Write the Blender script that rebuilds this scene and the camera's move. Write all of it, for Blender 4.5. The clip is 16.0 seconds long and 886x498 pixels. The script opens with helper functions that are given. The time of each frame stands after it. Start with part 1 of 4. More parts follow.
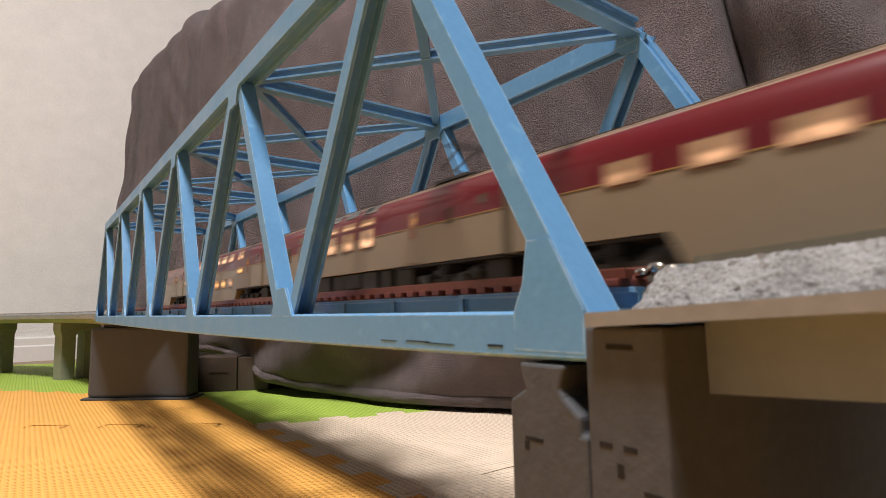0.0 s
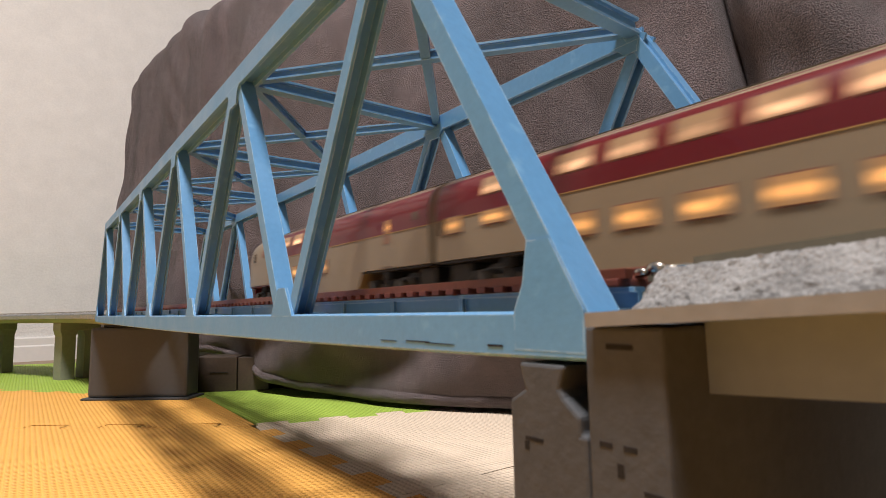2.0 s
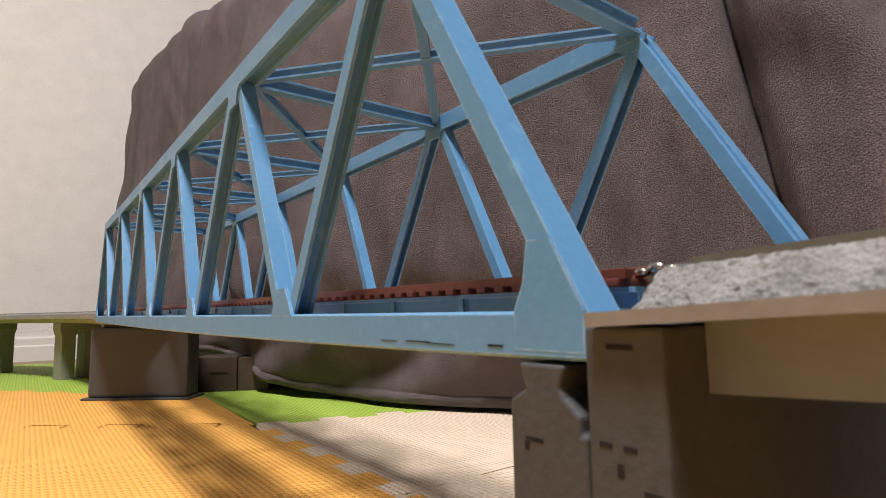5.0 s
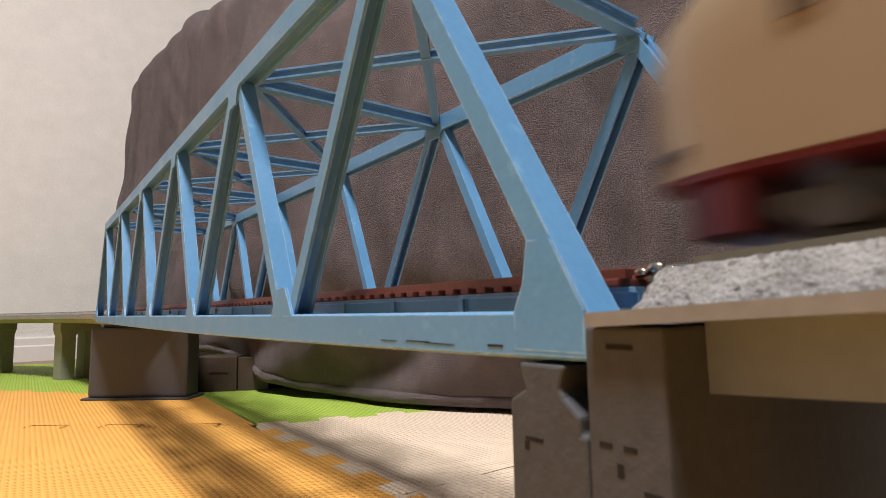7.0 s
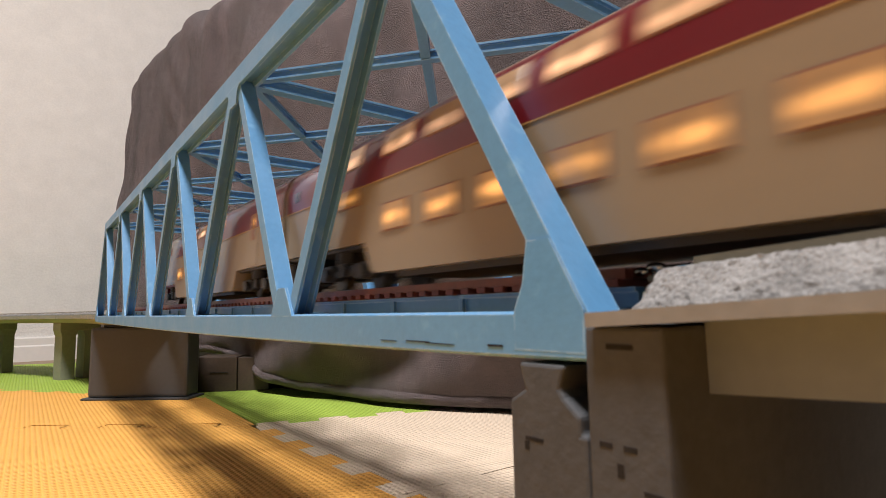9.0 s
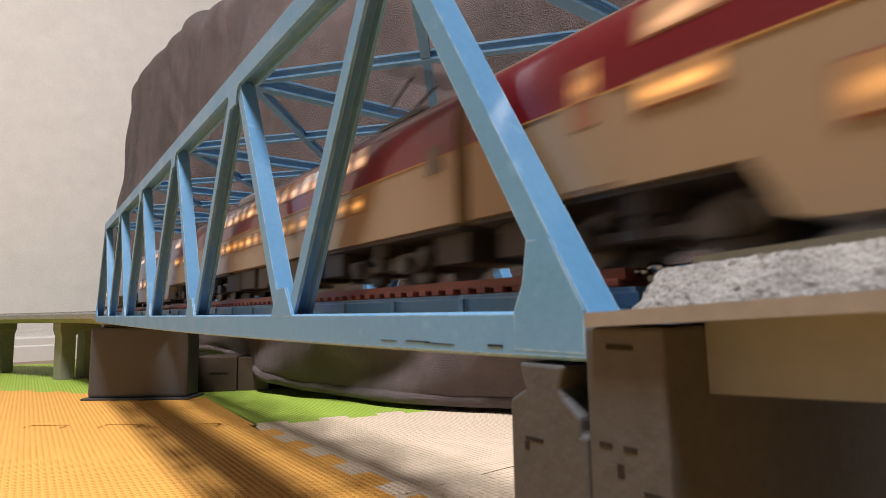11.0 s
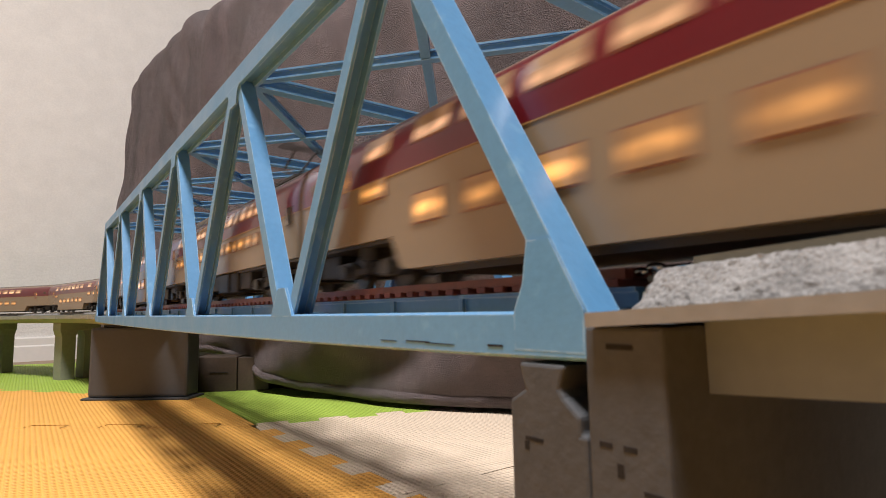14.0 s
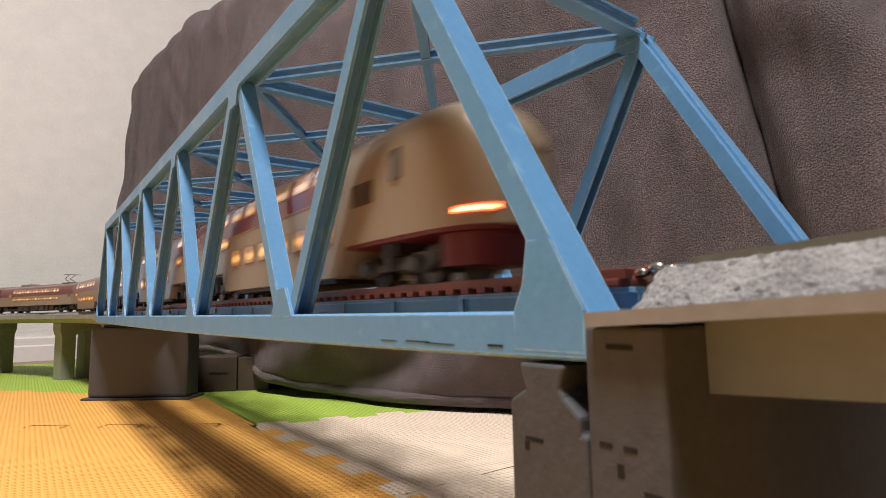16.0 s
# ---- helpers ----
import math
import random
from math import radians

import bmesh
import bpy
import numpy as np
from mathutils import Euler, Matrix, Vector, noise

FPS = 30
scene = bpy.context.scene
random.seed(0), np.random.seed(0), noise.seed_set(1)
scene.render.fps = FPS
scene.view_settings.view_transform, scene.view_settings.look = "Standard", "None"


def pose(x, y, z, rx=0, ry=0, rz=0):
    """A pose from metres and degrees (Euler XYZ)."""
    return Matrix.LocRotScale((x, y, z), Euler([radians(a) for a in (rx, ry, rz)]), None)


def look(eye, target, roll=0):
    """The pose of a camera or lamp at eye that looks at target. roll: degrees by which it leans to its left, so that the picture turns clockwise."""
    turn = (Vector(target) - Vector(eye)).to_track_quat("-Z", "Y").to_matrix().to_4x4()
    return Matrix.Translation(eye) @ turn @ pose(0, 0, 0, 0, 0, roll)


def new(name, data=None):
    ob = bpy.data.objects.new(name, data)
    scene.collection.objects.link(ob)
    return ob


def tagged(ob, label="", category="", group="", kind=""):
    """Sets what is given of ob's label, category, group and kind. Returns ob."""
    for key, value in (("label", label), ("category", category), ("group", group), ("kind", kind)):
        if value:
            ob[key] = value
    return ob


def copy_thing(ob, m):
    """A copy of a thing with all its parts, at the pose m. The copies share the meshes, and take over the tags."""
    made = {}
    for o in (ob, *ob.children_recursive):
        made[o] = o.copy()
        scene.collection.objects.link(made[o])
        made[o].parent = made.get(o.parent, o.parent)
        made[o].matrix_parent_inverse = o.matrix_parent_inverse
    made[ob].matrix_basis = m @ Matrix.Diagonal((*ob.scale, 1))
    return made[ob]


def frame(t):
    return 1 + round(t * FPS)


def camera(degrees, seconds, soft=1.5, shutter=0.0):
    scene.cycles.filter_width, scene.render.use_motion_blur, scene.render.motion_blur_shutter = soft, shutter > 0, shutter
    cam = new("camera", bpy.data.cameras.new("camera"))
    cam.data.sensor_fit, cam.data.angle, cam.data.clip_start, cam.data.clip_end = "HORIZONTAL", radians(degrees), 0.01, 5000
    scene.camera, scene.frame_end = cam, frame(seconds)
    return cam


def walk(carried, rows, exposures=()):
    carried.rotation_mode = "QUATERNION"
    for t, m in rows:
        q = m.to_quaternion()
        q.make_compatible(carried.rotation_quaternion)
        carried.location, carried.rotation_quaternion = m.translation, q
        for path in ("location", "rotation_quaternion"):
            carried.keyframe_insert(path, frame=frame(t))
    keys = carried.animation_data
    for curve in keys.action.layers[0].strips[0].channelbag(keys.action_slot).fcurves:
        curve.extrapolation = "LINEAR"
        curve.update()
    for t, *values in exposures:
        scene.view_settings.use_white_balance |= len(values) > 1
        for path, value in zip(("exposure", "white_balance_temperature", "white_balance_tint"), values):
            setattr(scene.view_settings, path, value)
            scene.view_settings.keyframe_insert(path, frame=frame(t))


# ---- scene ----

# ---- camera: standing still beside the near end of the bridge ----
EYE = (-0.0680, -0.0555, 0.1121)
AIM = (EYE[0] + 0.60065, EYE[1] + 0.79210, EYE[2] + 0.10859)
cam = camera(77.98, 16.0, soft=0.7, shutter=0.75)
cam.data.dof.use_dof = True
cam.data.dof.focus_distance, cam.data.dof.aperture_fstop = 0.50, 44.0
walk(cam, [(0.0, look(EYE, AIM, -1.08)), (16.0, look(EYE, AIM, -1.08))])

# ---- world and light: a lit room at night, one round ceiling lamp ----
world = bpy.data.worlds.new("room_night")
scene.world = world
world.use_nodes = True
world.node_tree.nodes["Background"].inputs["Color"].default_value = (0.9, 0.85, 0.8, 1)
world.node_tree.nodes["Background"].inputs["Strength"].default_value = 0.02
scene.view_settings.exposure = 0.0


def lamp(name, loc, target, energy, size, color):
    data = bpy.data.lights.new(name, "AREA")
    data.shape, data.size, data.energy, data.color = "DISK", size, energy, color
    ob = new(name, data)
    ob.matrix_world = look(loc, target)
    return ob


lamp("ceiling_light_glow", (-0.46, -0.22, 2.30), (-0.46, -0.21, 0.0), 99, 0.47, (1.0, 0.955, 0.945))

# ---- materials ----


def mat(name, color, rough=0.6, metal=0.0, vary=0.12, scale=40.0, bump=0.0, bscale=300.0, spots=0.0, island=False,
        coat=0.0, tint=None, voronoi=False, bdist=0.001, rspread=0.0):
    """A surface with two scales of colour variation, fine relief and optional wear spots."""
    m = bpy.data.materials.new(name)
    m.use_nodes = True
    nt = m.node_tree
    n, l = nt.nodes, nt.links
    b = n["Principled BSDF"]
    b.inputs["Roughness"].default_value, b.inputs["Metallic"].default_value = rough, metal
    b.inputs["Coat Weight"].default_value = coat
    co = n.new("ShaderNodeTexCoord")
    big = n.new("ShaderNodeTexNoise")
    big.inputs["Scale"].default_value, big.inputs["Detail"].default_value = scale, 5
    l.new(co.outputs["Object"], big.inputs["Vector"])
    fine = n.new("ShaderNodeTexNoise")
    fine.inputs["Scale"].default_value, fine.inputs["Detail"].default_value = scale * 11, 3
    l.new(co.outputs["Object"], fine.inputs["Vector"])
    add = n.new("ShaderNodeMath")
    add.operation = "ADD"
    l.new(big.outputs["Fac"], add.inputs[0])
    l.new(fine.outputs["Fac"], add.inputs[1])
    ramp = n.new("ShaderNodeMapRange")
    ramp.inputs["From Min"].default_value, ramp.inputs["From Max"].default_value = 0.65, 1.35
    ramp.inputs["To Min"].default_value, ramp.inputs["To Max"].default_value = 1 - vary, 1 + vary
    l.new(add.outputs[0], ramp.inputs["Value"])
    mul = n.new("ShaderNodeVectorMath")
    mul.operation = "SCALE"
    mul.inputs[0].default_value = color
    l.new(ramp.outputs[0], mul.inputs["Scale"])
    out = mul.outputs[0]
    if tint or spots:
        mix = n.new("ShaderNodeMix")
        mix.data_type = "RGBA"
        sp = n.new("ShaderNodeTexNoise")
        sp.inputs["Scale"].default_value, sp.inputs["Detail"].default_value = scale * 3, 6
        l.new(co.outputs["Object"], sp.inputs["Vector"])
        cut = n.new("ShaderNodeMapRange")
        cut.inputs["From Min"].default_value, cut.inputs["From Max"].default_value = 0.62, 0.74
        cut.inputs["To Max"].default_value = spots
        l.new(sp.outputs["Fac"], cut.inputs["Value"])
        l.new(cut.outputs[0], mix.inputs["Factor"])
        l.new(out, mix.inputs["A"])
        mix.inputs["B"].default_value = (*(tint or (0.2, 0.2, 0.2)), 1)
        out = mix.outputs["Result"]
    if island:
        info = n.new("ShaderNodeObjectInfo")
        mr = n.new("ShaderNodeMapRange")
        mr.inputs["To Min"].default_value, mr.inputs["To Max"].default_value = 0.75, 1.25
        l.new(info.outputs["Random"], mr.inputs["Value"])
        m2 = n.new("ShaderNodeVectorMath")
        m2.operation = "SCALE"
        l.new(out, m2.inputs[0])
        l.new(mr.outputs[0], m2.inputs["Scale"])
        out = m2.outputs[0]
    l.new(out, b.inputs["Base Color"])
    if rspread:
        rr = n.new("ShaderNodeMapRange")
        rr.inputs["From Min"].default_value, rr.inputs["From Max"].default_value = 0.3, 0.7
        rr.inputs["To Min"].default_value, rr.inputs["To Max"].default_value = rough - rspread, rough + rspread
        l.new(big.outputs["Fac"], rr.inputs["Value"])
        l.new(rr.outputs[0], b.inputs["Roughness"])
    if bump:
        if voronoi:
            tx = n.new("ShaderNodeTexVoronoi")
            tx.inputs["Scale"].default_value = bscale
            src = tx.outputs["Distance"]
        else:
            tx = n.new("ShaderNodeTexNoise")
            tx.inputs["Scale"].default_value, tx.inputs["Detail"].default_value = bscale, 6
            src = tx.outputs["Fac"]
        l.new(co.outputs["Object"], tx.inputs["Vector"])
        bp = n.new("ShaderNodeBump")
        bp.inputs["Strength"].default_value, bp.inputs["Distance"].default_value = bump, bdist
        l.new(src, bp.inputs["Height"])
        l.new(bp.outputs[0], b.inputs["Normal"])
    return m


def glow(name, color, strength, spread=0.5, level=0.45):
    """A lit pane: uneven interior light painted into its emission, differing from window to window."""
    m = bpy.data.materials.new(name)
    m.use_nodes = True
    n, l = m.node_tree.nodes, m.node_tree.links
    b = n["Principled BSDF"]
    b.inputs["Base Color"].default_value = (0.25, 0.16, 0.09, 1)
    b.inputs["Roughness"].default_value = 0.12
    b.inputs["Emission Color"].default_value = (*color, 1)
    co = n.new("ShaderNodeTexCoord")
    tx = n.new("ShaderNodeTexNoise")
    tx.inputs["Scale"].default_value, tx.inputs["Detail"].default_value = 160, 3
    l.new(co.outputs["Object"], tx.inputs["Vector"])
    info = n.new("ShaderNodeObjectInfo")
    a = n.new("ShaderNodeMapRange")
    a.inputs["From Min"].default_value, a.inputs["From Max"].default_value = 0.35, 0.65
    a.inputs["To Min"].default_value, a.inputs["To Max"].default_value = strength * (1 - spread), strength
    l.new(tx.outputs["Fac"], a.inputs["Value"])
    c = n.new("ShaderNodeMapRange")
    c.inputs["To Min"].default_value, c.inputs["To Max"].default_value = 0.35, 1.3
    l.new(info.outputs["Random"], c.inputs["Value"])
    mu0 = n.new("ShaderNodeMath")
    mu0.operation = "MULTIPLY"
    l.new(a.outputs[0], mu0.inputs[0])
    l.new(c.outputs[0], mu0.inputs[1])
    # interior light painted as a brighter stripe in the emission; no lamp stands inside
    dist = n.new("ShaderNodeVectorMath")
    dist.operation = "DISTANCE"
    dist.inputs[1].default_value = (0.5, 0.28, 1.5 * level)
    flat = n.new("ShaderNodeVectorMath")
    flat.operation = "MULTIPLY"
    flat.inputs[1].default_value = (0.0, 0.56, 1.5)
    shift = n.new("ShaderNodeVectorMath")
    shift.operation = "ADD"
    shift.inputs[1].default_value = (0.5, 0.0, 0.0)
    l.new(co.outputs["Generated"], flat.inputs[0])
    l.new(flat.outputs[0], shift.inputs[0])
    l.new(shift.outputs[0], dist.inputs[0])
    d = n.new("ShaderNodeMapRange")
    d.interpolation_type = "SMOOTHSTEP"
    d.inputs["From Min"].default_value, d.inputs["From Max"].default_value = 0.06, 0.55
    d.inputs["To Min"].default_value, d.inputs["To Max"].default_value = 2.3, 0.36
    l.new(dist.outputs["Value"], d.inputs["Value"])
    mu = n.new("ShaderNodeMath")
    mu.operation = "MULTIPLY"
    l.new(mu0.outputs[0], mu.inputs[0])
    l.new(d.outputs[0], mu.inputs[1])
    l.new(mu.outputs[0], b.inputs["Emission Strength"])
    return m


def ribbed(name, color, pitch, vary=0.06):
    """Soft foam mat with a fine woven dot relief."""
    m = mat(name, color, rough=0.62, vary=vary, scale=14)
    n, l = m.node_tree.nodes, m.node_tree.links
    co = n.new("ShaderNodeTexCoord")
    hs = []
    for axis in ("X", "Y"):
        w = n.new("ShaderNodeTexWave")
        w.bands_direction = axis
        w.inputs["Scale"].default_value = 0.314 / pitch
        w.inputs["Distortion"].default_value = 0.15
        l.new(co.outputs["Object"], w.inputs["Vector"])
        hs.append(w.outputs["Fac"])
    mu = n.new("ShaderNodeMath")
    mu.operation = "MULTIPLY"
    l.new(hs[0], mu.inputs[0])
    l.new(hs[1], mu.inputs[1])
    bp = n.new("ShaderNodeBump")
    bp.inputs["Strength"].default_value, bp.inputs["Distance"].default_value = 1.0, 0.0014
    l.new(mu.outputs[0], bp.inputs["Height"])
    l.new(bp.outputs[0], n["Principled BSDF"].inputs["Normal"])
    return m


BLUE = mat("sky_blue_paint", (0.102, 0.272, 0.495), rough=0.38, vary=0.07, scale=45, bump=0.12, bscale=900, bdist=0.0004,
           spots=0.25, tint=(0.28, 0.51, 0.70), rspread=0.1)
nt = BLUE.node_tree
bev = nt.nodes.new("ShaderNodeBevel")
bev.samples, bev.inputs["Radius"].default_value = 3, 0.0006
geo = nt.nodes.new("ShaderNodeNewGeometry")
dot = nt.nodes.new("ShaderNodeVectorMath")
dot.operation = "DOT_PRODUCT"
nt.links.new(bev.outputs[0], dot.inputs[0])
nt.links.new(geo.outputs["Normal"], dot.inputs[1])
wear = nt.nodes.new("ShaderNodeMapRange")
wear.inputs["From Min"].default_value, wear.inputs["From Max"].default_value = 0.985, 0.75
nt.links.new(dot.outputs["Value"], wear.inputs["Value"])
patch = nt.nodes.new("ShaderNodeTexNoise")
patch.inputs["Scale"].default_value, patch.inputs["Detail"].default_value = 220, 4
tc = nt.nodes.new("ShaderNodeTexCoord")
nt.links.new(tc.outputs["Object"], patch.inputs["Vector"])
keep = nt.nodes.new("ShaderNodeMapRange")
keep.inputs["From Min"].default_value, keep.inputs["From Max"].default_value = 0.36, 0.56
nt.links.new(patch.outputs["Fac"], keep.inputs["Value"])
both = nt.nodes.new("ShaderNodeMath")
both.operation = "MULTIPLY"
nt.links.new(wear.outputs[0], both.inputs[0])
nt.links.new(keep.outputs[0], both.inputs[1])
blend = nt.nodes.new("ShaderNodeMix")
blend.data_type = "RGBA"
pb = nt.nodes["Principled BSDF"]
nt.links.new(pb.inputs["Base Color"].links[0].from_socket, blend.inputs["A"])
blend.inputs["B"].default_value = (0.44, 0.60, 0.72, 1)
nt.links.new(both.outputs[0], blend.inputs["Factor"])
nt.links.new(blend.outputs["Result"], pb.inputs["Base Color"])
TIE = mat("red_brown_tie", (0.125, 0.028, 0.018), rough=0.6, vary=0.25, scale=60, island=True)
RAIL = mat("brown_rail_side", (0.14, 0.035, 0.02), rough=0.45, vary=0.2, scale=60)
STEEL = mat("nickel_rail", (0.55, 0.52, 0.46), rough=0.25, metal=1.0, vary=0.1)
BEAM = mat("grey_green_card", (0.170, 0.202, 0.250), rough=0.7, vary=0.10, scale=25, bump=0.15, bscale=500, bdist=0.0003)
GREYFOAM = mat("grey_foam_block", (0.052, 0.055, 0.060), rough=0.8, vary=0.18, scale=30, bump=0.35, bscale=700, bdist=0.0004,
               spots=0.5, tint=(0.04, 0.038, 0.036))
PIER = mat("grey_pier_plastic", (0.060, 0.063, 0.068), rough=0.4, vary=0.08, scale=18)
OLIVE = mat("olive_grey_plastic", (0.25, 0.25, 0.195), rough=0.5, vary=0.1, scale=20)
SLAB = mat("beige_card_slab", (0.215, 0.208, 0.192), rough=0.75, vary=0.12, scale=25, bump=0.2, bscale=500, bdist=0.0003)
BALLAST = mat("grey_ballast_foam", (0.235, 0.228, 0.222), rough=0.9, vary=0.42, scale=160, bump=1.0, bscale=900, bdist=0.0010,
              spots=0.6, tint=(0.10, 0.097, 0.094))
TRACKBED = mat("olive_brown_trackbed", (0.10, 0.085, 0.055), rough=0.7, vary=0.2, scale=50)
FLEECE = mat("taupe_fleece", (0.110, 0.079, 0.081), rough=0.95, vary=0.30, scale=45, bump=1.0, bscale=700, bdist=0.0060)
nt = FLEECE.node_tree
pb = nt.nodes["Principled BSDF"]
tc = nt.nodes.new("ShaderNodeTexCoord")
# shade in the pits of the pile, painted in as fine dark noise
pile = nt.nodes.new("ShaderNodeTexNoise")
pile.inputs["Scale"].default_value, pile.inputs["Detail"].default_value, pile.inputs["Roughness"].default_value = 700, 4, 0.7
nt.links.new(tc.outputs["Object"], pile.inputs["Vector"])
pit_shade = nt.nodes.new("ShaderNodeMapRange")
pit_shade.inputs["From Min"].default_value, pit_shade.inputs["From Max"].default_value = 0.36, 0.66
pit_shade.inputs["To Min"].default_value, pit_shade.inputs["To Max"].default_value = 0.35, 1.65
nt.links.new(pile.outputs["Fac"], pit_shade.inputs["Value"])
tuft = nt.nodes.new("ShaderNodeVectorMath")
tuft.operation = "SCALE"
nt.links.new(pb.inputs["Base Color"].links[0].from_socket, tuft.inputs[0])
# sheen and shade of folds painted into the colour, in long slanting streaks
turn = nt.nodes.new("ShaderNodeMapping")
turn.inputs["Rotation"].default_value = (0.45, 0, 0)
turn.inputs["Scale"].default_value = (7.0, 17.0, 4.0)
nt.links.new(tc.outputs["Object"], turn.inputs["Vector"])
fold_sheen = nt.nodes.new("ShaderNodeTexNoise")
fold_sheen.inputs["Scale"].default_value, fold_sheen.inputs["Detail"].default_value = 1.0, 3
nt.links.new(turn.outputs[0], fold_sheen.inputs["Vector"])
sheen_range = nt.nodes.new("ShaderNodeMapRange")
sheen_range.inputs["From Min"].default_value, sheen_range.inputs["From Max"].default_value = 0.32, 0.68
sheen_range.inputs["To Min"].default_value, sheen_range.inputs["To Max"].default_value = 0.62, 1.38
nt.links.new(fold_sheen.outputs["Fac"], sheen_range.inputs["Value"])
pile_shading = nt.nodes.new("ShaderNodeMath")
pile_shading.operation = "MULTIPLY"
nt.links.new(pit_shade.outputs[0], pile_shading.inputs[0])
nt.links.new(sheen_range.outputs[0], pile_shading.inputs[1])
nt.links.new(pile_shading.outputs[0], tuft.inputs["Scale"])
nt.links.new(tuft.outputs[0], pb.inputs["Base Color"])
FLEECE.node_tree.nodes["Principled BSDF"].inputs["Sheen Weight"].default_value = 0.15
FLEECE.node_tree.nodes["Principled BSDF"].inputs["Sheen Roughness"].default_value = 0.6
# unseen walls, coloured darker than the north wall to weaken bounced fill
DIMWALL = mat("dimmed_unseen_wall", (0.27, 0.265, 0.265), rough=0.9, vary=0.05, scale=6)
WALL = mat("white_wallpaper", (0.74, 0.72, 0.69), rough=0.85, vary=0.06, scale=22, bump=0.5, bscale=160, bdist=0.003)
# unseen ceiling, greyed to weaken bounced fill
CEIL = mat("ceiling_greyed", (0.50, 0.49, 0.485), rough=0.9, vary=0.03, scale=5)
BASEB = mat("baseboard_white", (0.76, 0.73, 0.69), rough=0.5, vary=0.03, scale=8)
WOODFLOOR = mat("tan_wood_floor", (0.30, 0.20, 0.12), rough=0.45, vary=0.2, scale=6)
WOOD = mat("dark_brown_wood", (0.055, 0.038, 0.028), rough=0.5, vary=0.25, scale=25)
ORANGE = ribbed("orange_mat", (0.82, 0.408, 0.085), 0.0042)
GREEN = ribbed("green_mat", (0.36, 0.51, 0.07), 0.0042)
BEIGE = ribbed("beige_mat", (0.74, 0.60, 0.46), 0.0042)
CREAM = mat("cream_train_paint", (0.236, 0.181, 0.118), rough=0.35, vary=0.04, scale=20, coat=0.15)
MAROON = mat("maroon_train_paint", (0.112, 0.006, 0.010), rough=0.3, vary=0.06, scale=20, coat=0.25)
ROOFGREY = mat("grey_train_roof", (0.22, 0.205, 0.20), rough=0.4, vary=0.08, scale=30)
BROWN = mat("brown_mark", (0.22, 0.11, 0.07), rough=0.4, vary=0.08)
GEARGREY = mat("grey_equipment_box", (0.026, 0.025, 0.025), rough=0.5, vary=0.35, scale=70)
BLACK = mat("black_underframe", (0.018, 0.017, 0.017), rough=0.5, vary=0.3, scale=60)
GREYGEAR = mat("grey_bogie_plastic", (0.045, 0.044, 0.043), rough=0.45, vary=0.3, scale=80)
# dark colour for painted slot shade and for scratched paint
SLOTSHADE_SCRATCH = mat("slot_shade_and_scratch", (0.026, 0.024, 0.023), rough=1.0, vary=0.4, scale=300)
SLOTSHADE_SCRATCH.node_tree.nodes["Principled BSDF"].inputs["Specular IOR Level"].default_value = 0.05
BELLOWS = mat("grey_bellows", (0.06, 0.052, 0.045), rough=0.8, vary=0.2, scale=80)
DARKGLASS = mat("dark_window_glass", (0.080, 0.056, 0.036), rough=0.1, vary=0.1, scale=20)
REDSKIRT = mat("red_front_skirt", (0.11, 0.007, 0.010), rough=0.4, vary=0.08, scale=30)
SMOKED = mat("smoked_grey_pane", (0.13, 0.115, 0.10), rough=0.15, vary=0.3, scale=60)
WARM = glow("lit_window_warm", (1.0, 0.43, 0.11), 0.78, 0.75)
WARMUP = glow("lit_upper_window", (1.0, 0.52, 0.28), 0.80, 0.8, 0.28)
GOLD = mat("gold_stripe", (0.30, 0.18, 0.06), rough=0.4, vary=0.06, scale=30)
TAIL = glow("tail_light_red", (1.0, 0.08, 0.03), 16, 0.1)
WHEEL = mat("metal_wheel", (0.10, 0.095, 0.09), rough=0.35, metal=0.8, vary=0.15)

# ---- mesh helpers ----


def part(name, bm, material, parent=None, label="", smooth=False):
    me = bpy.data.meshes.new(name)
    bmesh.ops.recalc_face_normals(bm, faces=bm.faces)
    bm.to_mesh(me)
    bm.free()
    me.materials.append(material)
    if smooth:
        for f in me.polygons:
            f.use_smooth = True
        me.set_sharp_from_angle(angle=radians(38))
    ob = new(name, me)
    if parent:
        ob.parent = parent
    if label:
        ob["label"] = label
    return ob


def share(name, me, parent, m):
    ob = new(name, me)
    ob.parent = parent
    ob.matrix_basis = m
    return ob


def box(x0, x1, y0, y1, z0, z1, bevel=0.0, bm=None):
    bm = bm or bmesh.new()
    v = [bm.verts.new((x, y, z)) for z in (z0, z1) for y in (y0, y1) for x in (x0, x1)]
    fs = [bm.faces.new([v[i] for i in q]) for q in
          ((0, 2, 3, 1), (4, 5, 7, 6), (0, 1, 5, 4), (2, 6, 7, 3), (0, 4, 6, 2), (1, 3, 7, 5))]
    if bevel:
        es = list({e for f in fs for e in f.edges})
        bmesh.ops.bevel(bm, geom=es, offset=bevel, segments=2, affect="EDGES", profile=0.6)
    return bm


def prism(outline, d, bm=None):
    """A closed prism: outline is a list of 3D points, pushed along the vector d."""
    bm = bm or bmesh.new()
    d = Vector(d)
    a = [bm.verts.new(Vector(p)) for p in outline]
    b = [bm.verts.new(Vector(p) + d) for p in outline]
    n = len(a)
    bm.faces.new(a)
    bm.faces.new(b[::-1])
    for i in range(n):
        bm.faces.new((a[i], b[i], b[(i + 1) % n], a[(i + 1) % n]))
    return bm


